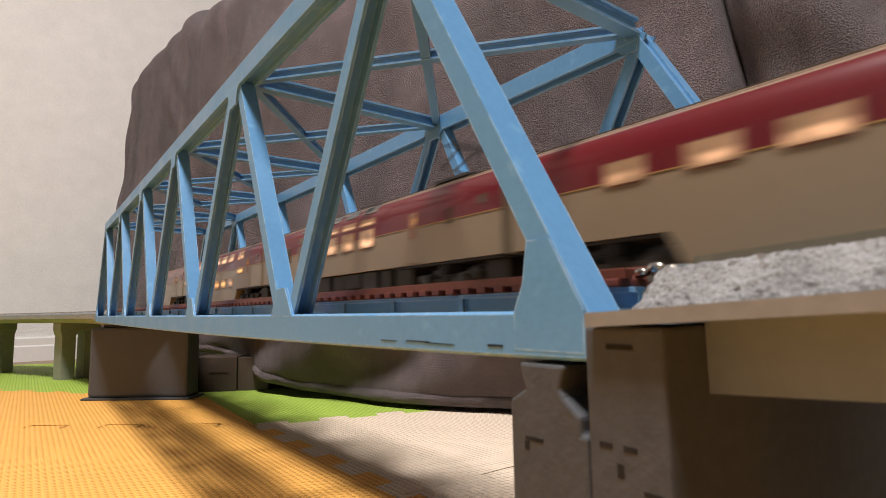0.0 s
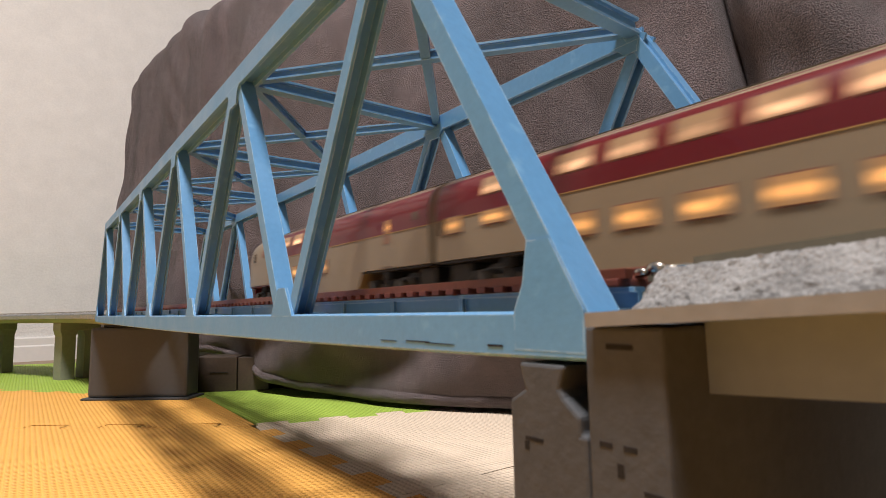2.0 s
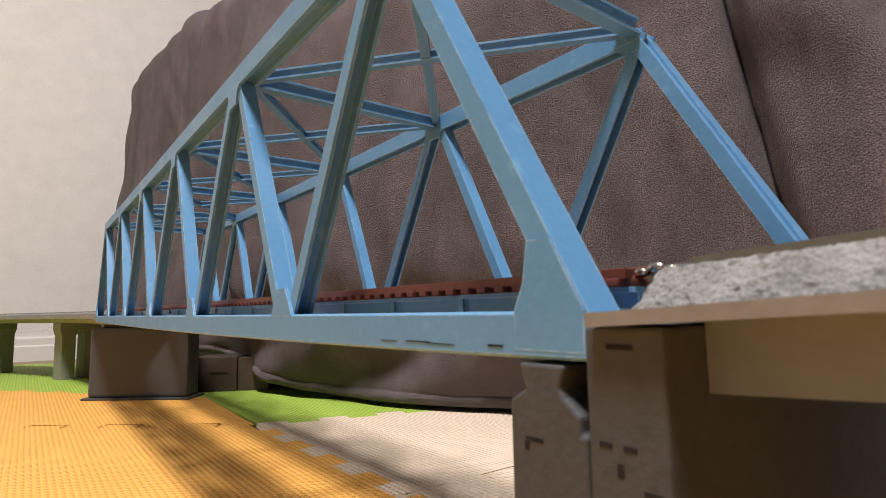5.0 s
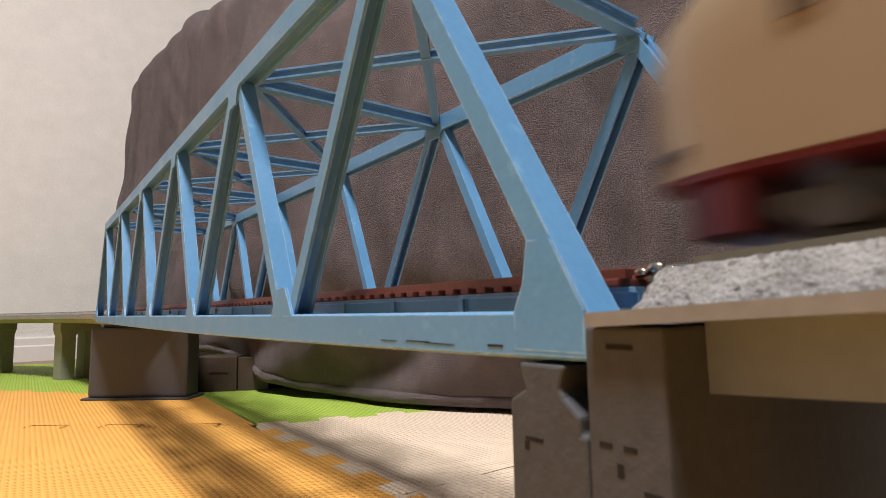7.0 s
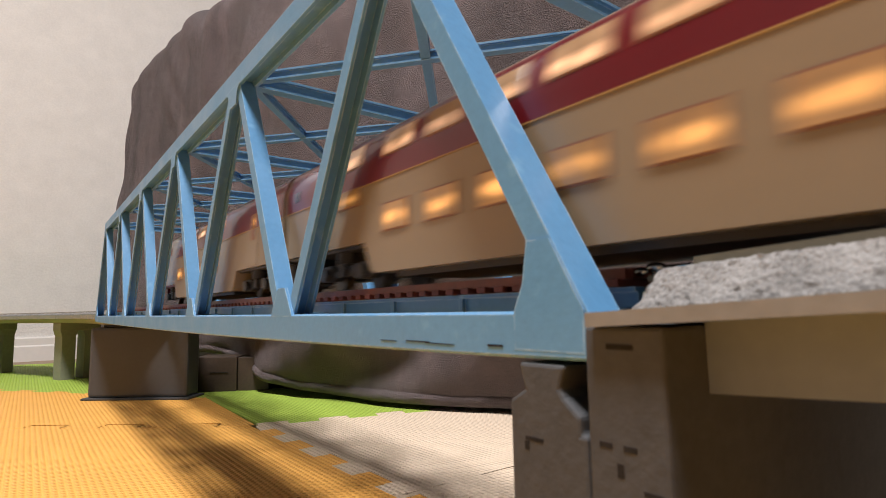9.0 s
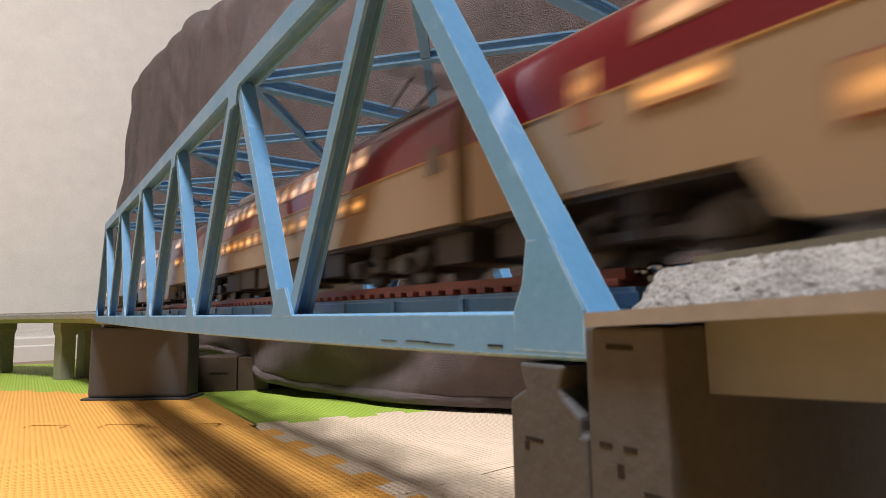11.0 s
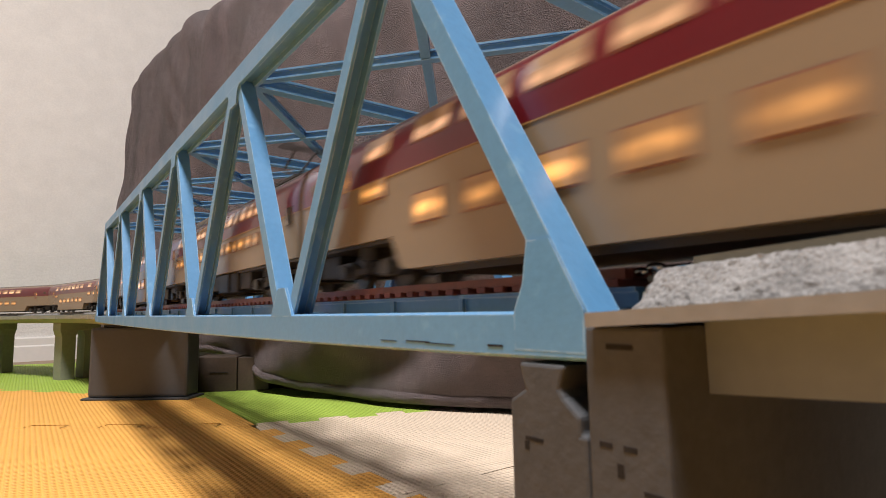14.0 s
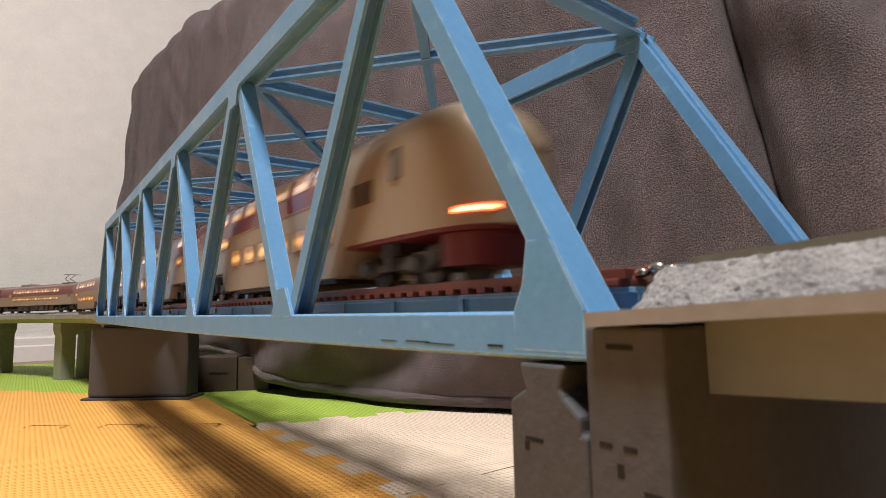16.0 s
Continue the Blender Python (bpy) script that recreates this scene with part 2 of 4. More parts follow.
def member(a, b, wide, deep, side, recess=0.0014, flange=0.0014, bm=None):
    """An H-section bar from a to b. side: the direction across the flanges (the bar's width)."""
    a, b, s = Vector(a), Vector(b), Vector(side).normalized()
    u = (b - a).normalized()
    s = (s - u * s.dot(u)).normalized()
    v = u.cross(s)
    w, d = wide / 2, deep / 2
    r, t = min(recess, d * 0.6), flange
    sec = [(-w, -d), (-w + t, -d), (-w + t, -d + r), (w - t, -d + r), (w - t, -d), (w, -d),
           (w, d), (w - t, d), (w - t, d - r), (-w + t, d - r), (-w + t, d), (-w, d)]
    return prism([a + s * x + v * y for x, y in sec], b - a, bm)


def channel(a, b, wide, deep, up=(0, 0, 1), wall=0.0011, plate=0.0013, bm=None):
    """A bar with a closed upper face, two side walls and an open underside."""
    a, b = Vector(a), Vector(b)
    u = (b - a).normalized()
    s = Vector((1, 0, 0))
    v = u.cross(s)
    if v.dot(Vector(up)) < 0:
        v = -v
    w, d = wide / 2, deep / 2
    sec = [(-w, -d), (-w + wall, -d), (-w + wall, d - plate), (w - wall, d - plate), (w - wall, -d), (w, -d), (w, d), (-w, d)]
    return prism([a + s * x + v * y for x, y in sec], b - a, bm)


def empty(name, loc=(0, 0, 0)):
    e = new(name)
    e.empty_display_size = 0.02
    e.location = loc
    return e


# ---- levels ----
Z0 = 0.104           # underside of the bridge
PAN = 0.125          # panel length
NP = 6
LEN = PAN * NP
WID = 0.118
TOP = Z0 + 0.1155    # top of the top chord
ZC = Z0 + 0.0075     # top of the bottom chord
ZRAIL = Z0 + 0.0150  # rail head
XN, XF = 0.029, 0.089  # the two track centres
GAUGE = 0.0165

# ---- the room ----
RX0, RX1, RY0, RY1, RZ = -2.2, 2.4, -4.0, 1.85, 2.4
fl = part("floor", box(RX0, RX1, RY0, RY1, -0.06, -0.010), WOODFLOOR)
tagged(fl, "tan wooden room floor under foam mats", "floor", kind="structure")
# only the north wall is in view; the others are dimmed to cut fill
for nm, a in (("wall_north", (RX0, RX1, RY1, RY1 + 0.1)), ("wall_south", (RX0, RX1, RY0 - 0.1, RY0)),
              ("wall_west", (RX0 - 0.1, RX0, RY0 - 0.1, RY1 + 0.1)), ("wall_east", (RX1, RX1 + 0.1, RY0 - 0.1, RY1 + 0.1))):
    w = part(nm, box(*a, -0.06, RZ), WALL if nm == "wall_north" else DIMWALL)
    tagged(w, "off-white embossed wallpaper on a room wall" if nm == "wall_north" else "unseen plain room wall, dimmed to cut bounced light", "wall", kind="structure")
c = part("ceiling", box(RX0 - 0.1, RX1 + 0.1, RY0 - 0.1, RY1 + 0.1, RZ, RZ + 0.1), CEIL)
tagged(c, "unseen plain room ceiling, greyed to cut bounced light", "ceiling", kind="structure")
bb = bmesh.new()
prism([(RX0, RY1, -0.010), (RX0, RY1 - 0.012, -0.010), (RX0, RY1 - 0.012, 0.030), (RX0, RY1 - 0.009, 0.034),
       (RX0, RY1 - 0.009, 0.052), (RX0, RY1 - 0.006, 0.056), (RX0, RY1, 0.056)], (RX1 - RX0, 0, 0), bb)
tagged(part("baseboard", bb, BASEB), "white moulded baseboard along the wall", "baseboard", kind="structure")

# ---- foam mats ----


def tooth_line(p, q, n, depth, phase=0):
    """Points of a jigsaw edge from p to q (2D), with n flared tabs."""
    p, q = Vector(p), Vector(q)
    u = q - p
    nrm = Vector((-u.y, u.x)).normalized()
    pts = []
    for i in range(n):
        s = 1 if (i + phase) % 2 == 0 else -1
        for f, o in ((0.04, 0), (-0.03, 1), (1.03, 1), (0.96, 0)):
            pts.append(p + u * ((i + f) / n) + nrm * depth * s * o)
    return pts


def mat_tile(outline, material, label):
    bm = prism([(x, y, -0.010) for x, y in outline], (0, 0, 0.0100))
    top = [e for e in bm.edges if all(abs(v.co.z) < 1e-6 for v in e.verts)]
    bmesh.ops.bevel(bm, geom=top, offset=0.0005, segments=1, affect="EDGES")
    ob = part("foam_mat", bm, material)
    return tagged(ob, label, "foam mat", "jigsaw foam mats on the floor")


# corners of the seams in plan
E2 = (0.122, 0.510)                               # orange against beige, along the bridge
S1, S2 = (-0.80, 1.275), (0.122, 0.510)           # orange against orange
H2 = (0.62, 0.36)                                 # green against beige
s_line = tooth_line(S1, S2, 30, 0.008)
g_line = tooth_line((-0.60, 1.745), (0.13, 0.74), 36, 0.006)
h_line = tooth_line(E2, H2, 17, 0.008)
gap = 0.0003


def shifted(pts, dx, dy):
    return [(p.x + dx, p.y + dy) for p in pts]


e_low = tooth_line((0.122, -0.60), (0.122, 0.232), 27, 0.0075, 1)
e_line = tooth_line((0.122, 0.232), E2, 9, 0.0075)
b_line = tooth_line((0.122, 0.232), (0.80, 0.225), 22, 0.007)
mat_tile([(-0.80, -0.60)] + shifted(e_low, -gap, 0) + shifted(e_line, -gap, 0) + shifted(s_line[::-1], 0, -0.0035), ORANGE,
         "orange jigsaw foam mat with a fine dotted relief")
mat_tile([(0.80, -0.60)] + shifted(b_line[::-1], 0, -0.0010) + shifted(e_low[::-1], gap, 0), BEIGE,
         "beige jigsaw foam mat beneath the viaduct")
mat_tile(shifted(s_line, 0, gap) + shifted(g_line[::-1], 0, -gap), ORANGE,
         "orange jigsaw foam mat beneath the far pier")
mat_tile(shifted(b_line, gap, gap) + [(0.80, 0.30)] + shifted(h_line[::-1], gap, -gap) + shifted(e_line[::-1], gap, 0), BEIGE,
         "beige jigsaw foam mat beside the draped sofa")
mat_tile(shifted(g_line, 0, gap) + shifted(h_line, gap, gap) + [(0.80, 0.32), (0.80, 1.25), (-0.35, 1.70)], GREEN,
         "bright green jigsaw foam mat reaching under the sofa")

# ---- truss bridge ----
bridge = empty("truss_bridge", (WID / 2, LEN / 2, Z0))
tagged(bridge, "sky-blue double-track model truss bridge with worn paint", "model bridge")
bridge_parts = []


def bpart(name, bm, label="", material=BLUE):
    ob = part(name, bm, material, None, label)
    bridge_parts.append(ob)
    return ob


FEET = (0.0, 0.125, 0.2550, 0.3810, 0.5050, 0.6270, LEN)   # where the diagonals meet the bottom chord


def sag(y):
    """The chord's underside hangs a little lower towards midspan."""
    f = min(max(y / LEN, 0.0), 1.0)
    return -0.0003 - 0.0018 * math.sin(math.pi * f ** 0.75)


def bowed_chord(xa, xb):
    bm = bmesh.new()
    xa, xb = min(xa, xb), max(xa, xb)
    rows = []
    for i in range(31):
        y = -0.0015 + (LEN + 0.002) * i / 30
        z0, z1, e = Z0 + sag(y), ZC + 0.2 * sag(y), 0.0005
        rows.append([bm.verts.new((px, y, pz)) for px, pz in ((xa, z0 + e), (xa + e, z0), (xb - e, z0), (xb, z0 + e), (xb, z1 - e), (xb - e, z1), (xa + e, z1), (xa, z1 - e))])
    for a, b in zip(rows, rows[1:]):
        for k in range(8):
            bm.faces.new((a[k], b[k], b[(k + 1) % 8], a[(k + 1) % 8]))
    bm.faces.new(rows[0]), bm.faces.new(rows[-1][::-1])
    return bm


for side, x, inn in ((0, 0.0, 1), (1, WID, -1)):
    mx = x + inn * 0.0043                       # centre plane of this truss
    bpart("bottom_chord", bowed_chord(x, x + inn * 0.0085))
    t0, t1 = PAN * 0.5 - 0.0050, LEN - PAN * 0.5 + 0.004
    bpart("top_chord", member((mx, t0, TOP - 0.0045), (mx, t1, TOP - 0.0045), 0.0080, 0.0085, (1, 0, 0), 0.0030, 0.0015))
    zt, zb = TOP - 0.0055, Z0 + 0.006
    lag = 0.002 * side                          # the far truss stands a little askew
    tops = [(k + 0.5) * PAN - lag for k in range(NP)]
    tops[0], tops[-1] = 0.0570, tops[-1] + 0.0020
    for k in range(NP):
        yb0, yt, yb1 = FEET[k], tops[k], FEET[k + 1]
        for ya, first in ((yb0, k == 0), (yb1, k == NP - 1)):
            s = 1 if ya < yt else -1
            if first:
                foot, head = Vector((mx, ya - s * 0.0014, zb - 0.003)), Vector((mx, yt + s * 0.0033, zt + 0.0030))
                bpart("end_post", channel(foot, head, 0.0083, 0.0048))
                if side:                        # a cover plate on the outer part of the far posts
                    up = (head - foot).normalized().cross(Vector((1, 0, 0)))
                    up = (up if up.z > 0 else -up) * 0.0029
                    bpart("cover_plate", channel(foot + up + Vector((0.0012, 0, 0)), foot + (head - foot) * 0.965 + up + Vector((0.0012, 0, 0)), 0.0058, 0.0012, (0, 0, 1), 0.0029, 0.0011))
            elif side and k == 0:
                bpart("diagonal", channel((mx, ya - 0.0135, zb), (mx, yt - 0.0025, zt), 0.0066, 0.0050))
            else:
                bpart("diagonal", channel((mx, ya - lag + s * 0.0050, zb), (mx, yt - s * 0.004, zt), 0.0066, 0.0050))
        # plates at the top joint
        xg = x + 0.0002 if side == 0 else WID - 0.0085
        lo, hi = (0.002 if k == 0 else 0.010), (0.002 if k == NP - 1 else 0.010)
        low = 0.0165 if side == 0 else 0.0125
        bpart("gusset_plate", prism([(xg, yt - lo, TOP - 0.0080), (xg, yt + hi, TOP - 0.0080), (xg, yt + hi * 0.66, TOP - 0.0104), (xg, yt + hi * 0.45, TOP - low), (xg, yt - lo * 0.45, TOP - low), (xg, yt - lo * 0.66, TOP - 0.0104)], (0.0009, 0, 0)))
    for k in range(NP + 1):
        y = FEET[k]
        if k in (0, NP):
            t = 1 if k == 0 else -1
            o = [(y - t * 0.0010, Z0 + 0.0008), (y + t * 0.0140, Z0 + 0.0008), (y + t * 0.0140, ZC), (y + t * 0.0118, ZC + 0.0045), (y + t * 0.0105, ZC + 0.0120), (y + t * 0.0054, ZC + 0.0120), (y - t * 0.0012, ZC)]
        else:
            o = [(y - 0.0095, ZC - 0.001), (y - 0.0032, ZC + 0.0085), (y + 0.0032, ZC + 0.0085), (y + 0.0095, ZC - 0.001)]
        bpart("gusset_plate", prism([(x - inn * 0.00004, a, b) for a, b in o], (inn * 0.0011, 0, 0)))

# cross struts and the crossed bracing of the roof
XA, XB = 0.0086, WID - 0.0086
ZS = TOP - 0.0034
for k in range(NP):
    y = tops[k]
    bpart("cross_strut", member((XA, y, ZS), (XB, y, ZS), 0.0062, 0.0056, (0, 0, 1), 0.0021, 0.0010))
    if k < NP - 1:
        y2 = tops[k + 1]
        bpart("roof_brace", member((XA, y + 0.003, ZS + 0.0009), (XB, y2 - 0.003, ZS + 0.0009), 0.0044, 0.0040, (0, 0, 1), 0.0014, 0.0008))
        bpart("roof_brace", member((XB, y + 0.003, ZS + 0.0003), (XA, y2 - 0.003, ZS + 0.0003), 0.0044, 0.0040, (0, 0, 1), 0.0014, 0.0008))
# scratched paint low on the near chord
for y, z, w, h in ((0.044, 0.0012, 0.009, 0.00022), (0.036, 0.0010, 0.010, 0.00014), (0.019, 0.0013, 0.004, 0.0004), (0.056, 0.0010, 0.007, 0.00012)):
    bpart("scratch", box(-0.00012, 0.0004, y - w / 2, y + w / 2, Z0 + z - h / 2, Z0 + z + h / 2), "dark scratch in the paint", SLOTSHADE_SCRATCH)
# floor beams and stringers
for k in range(NP + 1):
    y = min(max(k * PAN, 0.003), LEN - 0.003)
    bpart("floor_beam", member((0.0085, y, Z0 + 0.0042), (WID - 0.0085, y, Z0 + 0.0042), 0.0070, 0.0036, (0, 0, 1), 0.0010, 0.0009))
for xc in (XN, XF):
    for dx in (-0.012, 0.012):
        bm = member((xc + dx, 0.0, Z0 + 0.0061), (xc + dx, LEN, Z0 + 0.0061), 0.0104, 0.0030, (0, 0, 1), 0.0010, 0.0009)
        for k in range(24):
            y = 0.016 + k * 0.0312
            box(xc + dx - 0.0016, xc + dx + 0.0016, y, y + 0.0014, Z0 + 0.0012, Z0 + 0.0108, 0, bm)
        bpart("stringer", bm)
for ob in bridge_parts:
    ob.parent = bridge
    ob.matrix_parent_inverse = Matrix.Translation((WID / 2, LEN / 2, Z0)).inverted()

# ---- the line of the tracks ----
YC, RC = 0.880, 0.820   # start and radius of the far curve, for the near track


def on_line(x, s):
    """Place and heading (degrees about z) on a track at distance s."""
    if s <= YC:
        return x, s, 0.0
    r = RC + (x - XN)
    a = (s - YC) / r
    return x - r * (1 - math.cos(a)), YC + r * math.sin(a), math.degrees(a)


def sweep(section, x, s0, s1, step, bm=None):
    """A closed section (dx, z) carried along a track."""
    bm = bm or bmesh.new()
    n = max(1, math.ceil((s1 - s0) / step))
    rings = []
    for i in range(n + 1):
        px, py, a = on_line(x, s0 + (s1 - s0) * i / n)
        c, sn = math.cos(radians(a)), math.sin(radians(a))
        rings.append([bm.verts.new((px + dx * c, py + dx * sn, z)) for dx, z in section])
    m = len(section)
    for a, b in zip(rings, rings[1:]):
        for i in range(m):
            bm.faces.new((a[i], b[i], b[(i + 1) % m], a[(i + 1) % m]))
    bm.faces.new(rings[0])
    bm.faces.new(rings[-1][::-1])
    return bm


def rect(x0, x1, z0, z1):
    return [(x0, z0), (x1, z0), (x1, z1), (x0, z1)]


S_END = 2.05
Y_BACK = -3.75


def rails(parent, x, s0, s1, step):
    for dx in (-GAUGE / 2, GAUGE / 2):
        r = part("rail", sweep([(dx - 0.0013, ZRAIL - 0.0021), (dx + 0.0013, ZRAIL - 0.0021), (dx + 0.0005, ZRAIL - 0.0015), (dx + 0.0006, ZRAIL - 0.0003),
                                (dx + 0.0004, ZRAIL), (dx - 0.0004, ZRAIL), (dx - 0.0006, ZRAIL - 0.0003), (dx - 0.0005, ZRAIL - 0.0015)], x, s0, s1, step), RAIL if s0 == 0.0 else STEEL, parent)


# ---- near viaduct, on which both tracks reach the bridge ----
near_deck = empty("viaduct_deck")
tagged(near_deck, "beige card viaduct deck with grey foam ballast", "model viaduct")
part("deck_slab", box(0.0151, 0.128, Y_BACK, -0.001, Z0 + 0.0048, Z0 + 0.0070, 0.0003), SLAB, near_deck)
beam = bmesh.new()
bs = [[beam.verts.new((x, y, z + (math.tan(radians(3.3)) * min(-y, 0.055) if z < Z0 else 0.0))) for x, z in
       ((0.0104, Z0 - 0.0055), (0.0150, Z0 - 0.0055), (0.0150, Z0 + 0.0069), (0.0104, Z0 + 0.0069))] for y in (-0.0145, -0.028, -0.055, Y_BACK)]
for a, b in zip(bs, bs[1:]):
    for k in range(4):
        beam.faces.new((a[k], b[k], b[(k + 1) % 4], a[(k + 1) % 4]))
beam.faces.new(bs[0]), beam.faces.new(bs[-1][::-1])
part("side_beam", beam, BEAM, near_deck)
part("side_beam", box(0.1080, 0.1123, Y_BACK, -0.014, Z0 - 0.0055, Z0 + 0.0047, 0.0003), BEAM, near_deck)
RISE = math.tan(radians(3.3))


def shoulder(x0, x1, z_low, z_top, y_end, step=0.0006):
    """An uneven foam shoulder that climbs from the bridge, then runs level."""
    bm = bmesh.new()
    ys = [-0.0088, -0.0092, -0.0097, -0.0104] + [-0.0104 - 0.0005 * k for k in range(1, 110)] + [-0.07, -0.08, -0.1, -0.2, -1.0, y_end]
    nx = 26
    rows = []
    for i, y in enumerate(ys):
        up = RISE * min(-y, 0.055)
        top = (0.0, 0.62, 0.90, 1.0)[min(i, 3)]
        row = []
        for k in range(nx):
            f = k / (nx - 1)
            x = x0 + (x1 - x0) * f
            zz = z_low + up + (z_top - z_low) * top * min(1.0, f * 1.9)
            w = 0.00036 if 0 < k < nx - 1 and i else 0.0
            n = (noise.noise((x * 1500, y * 1500, zz * 1500)) + 0.3 * noise.noise((x * 420, y * 420, zz * 420))) * w
            row.append(bm.verts.new((x - n, y + n * 0.5, zz + n if k else zz - 0.0004)))
        row.append(bm.verts.new((x1, y, z_low - 0.0002)))
        row.append(bm.verts.new((x0, y, z_low - 0.0002)))
        rows.append(row)
    m = len(rows[0])
    for a, b in zip(rows, rows[1:]):
        for k in range(m):
            bm.faces.new((a[k], b[k], b[(k + 1) % m], a[(k + 1) % m]))
    bm.faces.new(rows[0])
    bm.faces.new(rows[-1][::-1])
    return bm


part("ballast_shoulder", shoulder(0.0008, 0.0122, Z0 + 0.0071, Z0 + 0.0128, Y_BACK + 0.02), BALLAST, near_deck, "speckled grey ballast foam", smooth=True)
edge = [(-0.0022, Z0 + 0.0030), (0.0107, Z0 + 0.0030), (0.0107, Z0 + 0.0069), (-0.0022, Z0 + 0.0069)]
lip = bmesh.new()
vs = [[lip.verts.new((x - 0.0004, y, z + 0.0018 * (0 if z > Z0 + 0.005 else 1) + RISE * min(-y, 0.055))) for x, z in edge] for y in (-0.0033, -0.028, -0.055, Y_BACK)]
for a, b in zip(vs, vs[1:]):
    for k in range(4):
        lip.faces.new((a[k], b[k], b[(k + 1) % 4], a[(k + 1) % 4]))
lip.faces.new(vs[0]), lip.faces.new(vs[-1][::-1])
part("edge_lip", lip, SLAB, near_deck, "beige card edge")
trough = bmesh.new()
vs = [[trough.verts.new((x, y, z + RISE * min(-y, 0.055))) for x, z in ((0.0100, Z0 + 0.0110), (0.0126, Z0 + 0.0110), (0.0126, Z0 + 0.0143), (0.0104, Z0 + 0.0143))] for y in (-0.0135, -0.028, -0.055, Y_BACK)]
for a, b in zip(vs, vs[1:]):
    for k in range(4):
        trough.faces.new((a[k], b[k], b[(k + 1) % 4], a[(k + 1) % 4]))
trough.faces.new(vs[0]), trough.faces.new(vs[-1][::-1])
part("edge_strip", trough, TRACKBED, near_deck, "olive-brown strip along the ballast")
for x in (XN, XF):
    part("ballast", prism([(x - 0.0165, -0.0105, Z0 + 0.0071), (x - 0.0160, -0.0125, Z0 + 0.0118), (x + 0.0225, -0.0125, Z0 + 0.0118), (x + 0.027, -0.0105, Z0 + 0.0071)],
                          (0, Y_BACK + 0.02, 0)), BALLAST, near_deck, "speckled grey ballast foam")
    part("trackbed", box(x - 0.0158, x + 0.0165, Y_BACK, -0.004, Z0 + 0.0119, Z0 + 0.0129), TRACKBED, near_deck)
    rails(near_deck, x, Y_BACK, -0.0003, 4.0)
joint = bmesh.new()
for dy, dz, rr in ((0.0, 0.0002, 0.0013), (0.0026, -0.0002, 0.0009), (-0.0030, -0.0004, 0.0010)):
    bmesh.ops.create_icosphere(joint, subdivisions=2, radius=rr, matrix=Matrix.Translation((XN - GAUGE / 2 - 0.0009, -0.0015 - dy, ZRAIL - 0.0006 + dz)) @ Matrix.Diagonal((0.7, 1.5, 0.8, 1)))
tagged(part("rail_joiner", joint, STEEL, None, smooth=True), "small shiny metal rail joiner at the bridge end", "rail joiner")

# ---- bridge tracks ----
tie_mesh = None
for x in (XN, XF):
    track = empty("bridge_track")
    tagged(track, "red-brown track with separate ties on the bridge", "model track", "tracks on the bridge")
    rails(track, x, 0.0, LEN, 1.0)
    if tie_mesh is None:
        o = part("tie", box(-0.0155, 0.0155, -0.0015, 0.0015, 0.0008, 0.0022, 0.0003), TIE, track)
        tie_mesh = o.data
        o.matrix_basis = pose(x, 0.0035, Z0 + 0.0106)
        k0 = 1
    else:
        k0 = 0
    for k in range(k0, 129):
        share("tie", tie_mesh, track, pose(x, 0.0035 + k * 0.00580, Z0 + 0.0106))
    for dx in (-0.0135, 0.0135):
        part("guard_timber", box(x + dx - 0.0012, x + dx + 0.0012, 0.001, LEN - 0.001, Z0 + 0.0126, Z0 + 0.0146, 0.0002), RAIL, track)

# ---- near supports: grey jigsaw foam blocks on end ----


def foam_block(outline, x0, x1, label):
    bm = prism([(x0, y, z) for y, z in outline], (x1 - x0, 0, 0))
    ob = part("foam_block", bm, GREYFOAM)
    md = ob.modifiers.new("soft_edges", "BEVEL")
    md.width, md.segments, md.limit_method = 0.0006, 2, "ANGLE"
    return tagged(ob, label, "foam block", "foam blocks under the bridge end")


foam_block([(-0.0144, 0), (-0.0014, 0), (-0.0014, 0.1091), (-0.0144, 0.1091)], -0.0005, 0.112, "tall dark grey foam block carrying the viaduct deck")
foam_block([(-0.0010, 0), (0.0155, 0), (0.0153, 0.0963), (0.0118, 0.0984), (0.0131, 0.1028), (0.0030, 0.1028),
            (0.0041, 0.0990), (0.0034, 0.0978), (0.0002, 0.0953), (0.0002, 0.0926), (-0.0010, 0.0926)], -0.0003, 0.117,
           "dark grey foam block with a jigsaw tab beneath the bridge end")

# shade of the blocks' slots, drawn as thin dark plates on the faces
slots = []
for y, z, w, h in ((0.0098, 0.0905, 0.0040, 0.0011), (0.0115, 0.0893, 0.0010, 0.0025), (-0.0045, 0.0922, 0.0022, 0.0014), (-0.0085, 0.0922, 0.0022, 0.0014),
                   (-0.0068, 0.0890, 0.0011, 0.0035), (-0.0118, 0.0868, 0.0030, 0.0012), (-0.0075, 0.1062, 0.0044, 0.0014)):
    part("slot", box(-0.00038 if y > 0 else -0.00058, 0.0004, y - w / 2, y + w / 2, z - h * 0.28, z + h * 0.28), SLOTSHADE_SCRATCH)
    slots.append(scene.objects[-1])
front_block, tab_block = [o for o in scene.objects if o.name.startswith("foam_block")][:2]
for o in slots:
    o.parent = tab_block if o.data.vertices[0].co.y > 0 else front_block
# viaduct piers behind the camera's side
for k in range(10):
    y = -0.055 - k * 0.40
    bm = box(0.018, 0.105, y - 0.045, y, 0.0 if k == 0 else -0.010, Z0 - 0.0056 if k < 0 else Z0 + 0.0046, 0.001)
    tagged(part("viaduct_pier", bm, GREYFOAM), "dark grey foam pier under the viaduct deck", "pier", "piers of the viaduct")

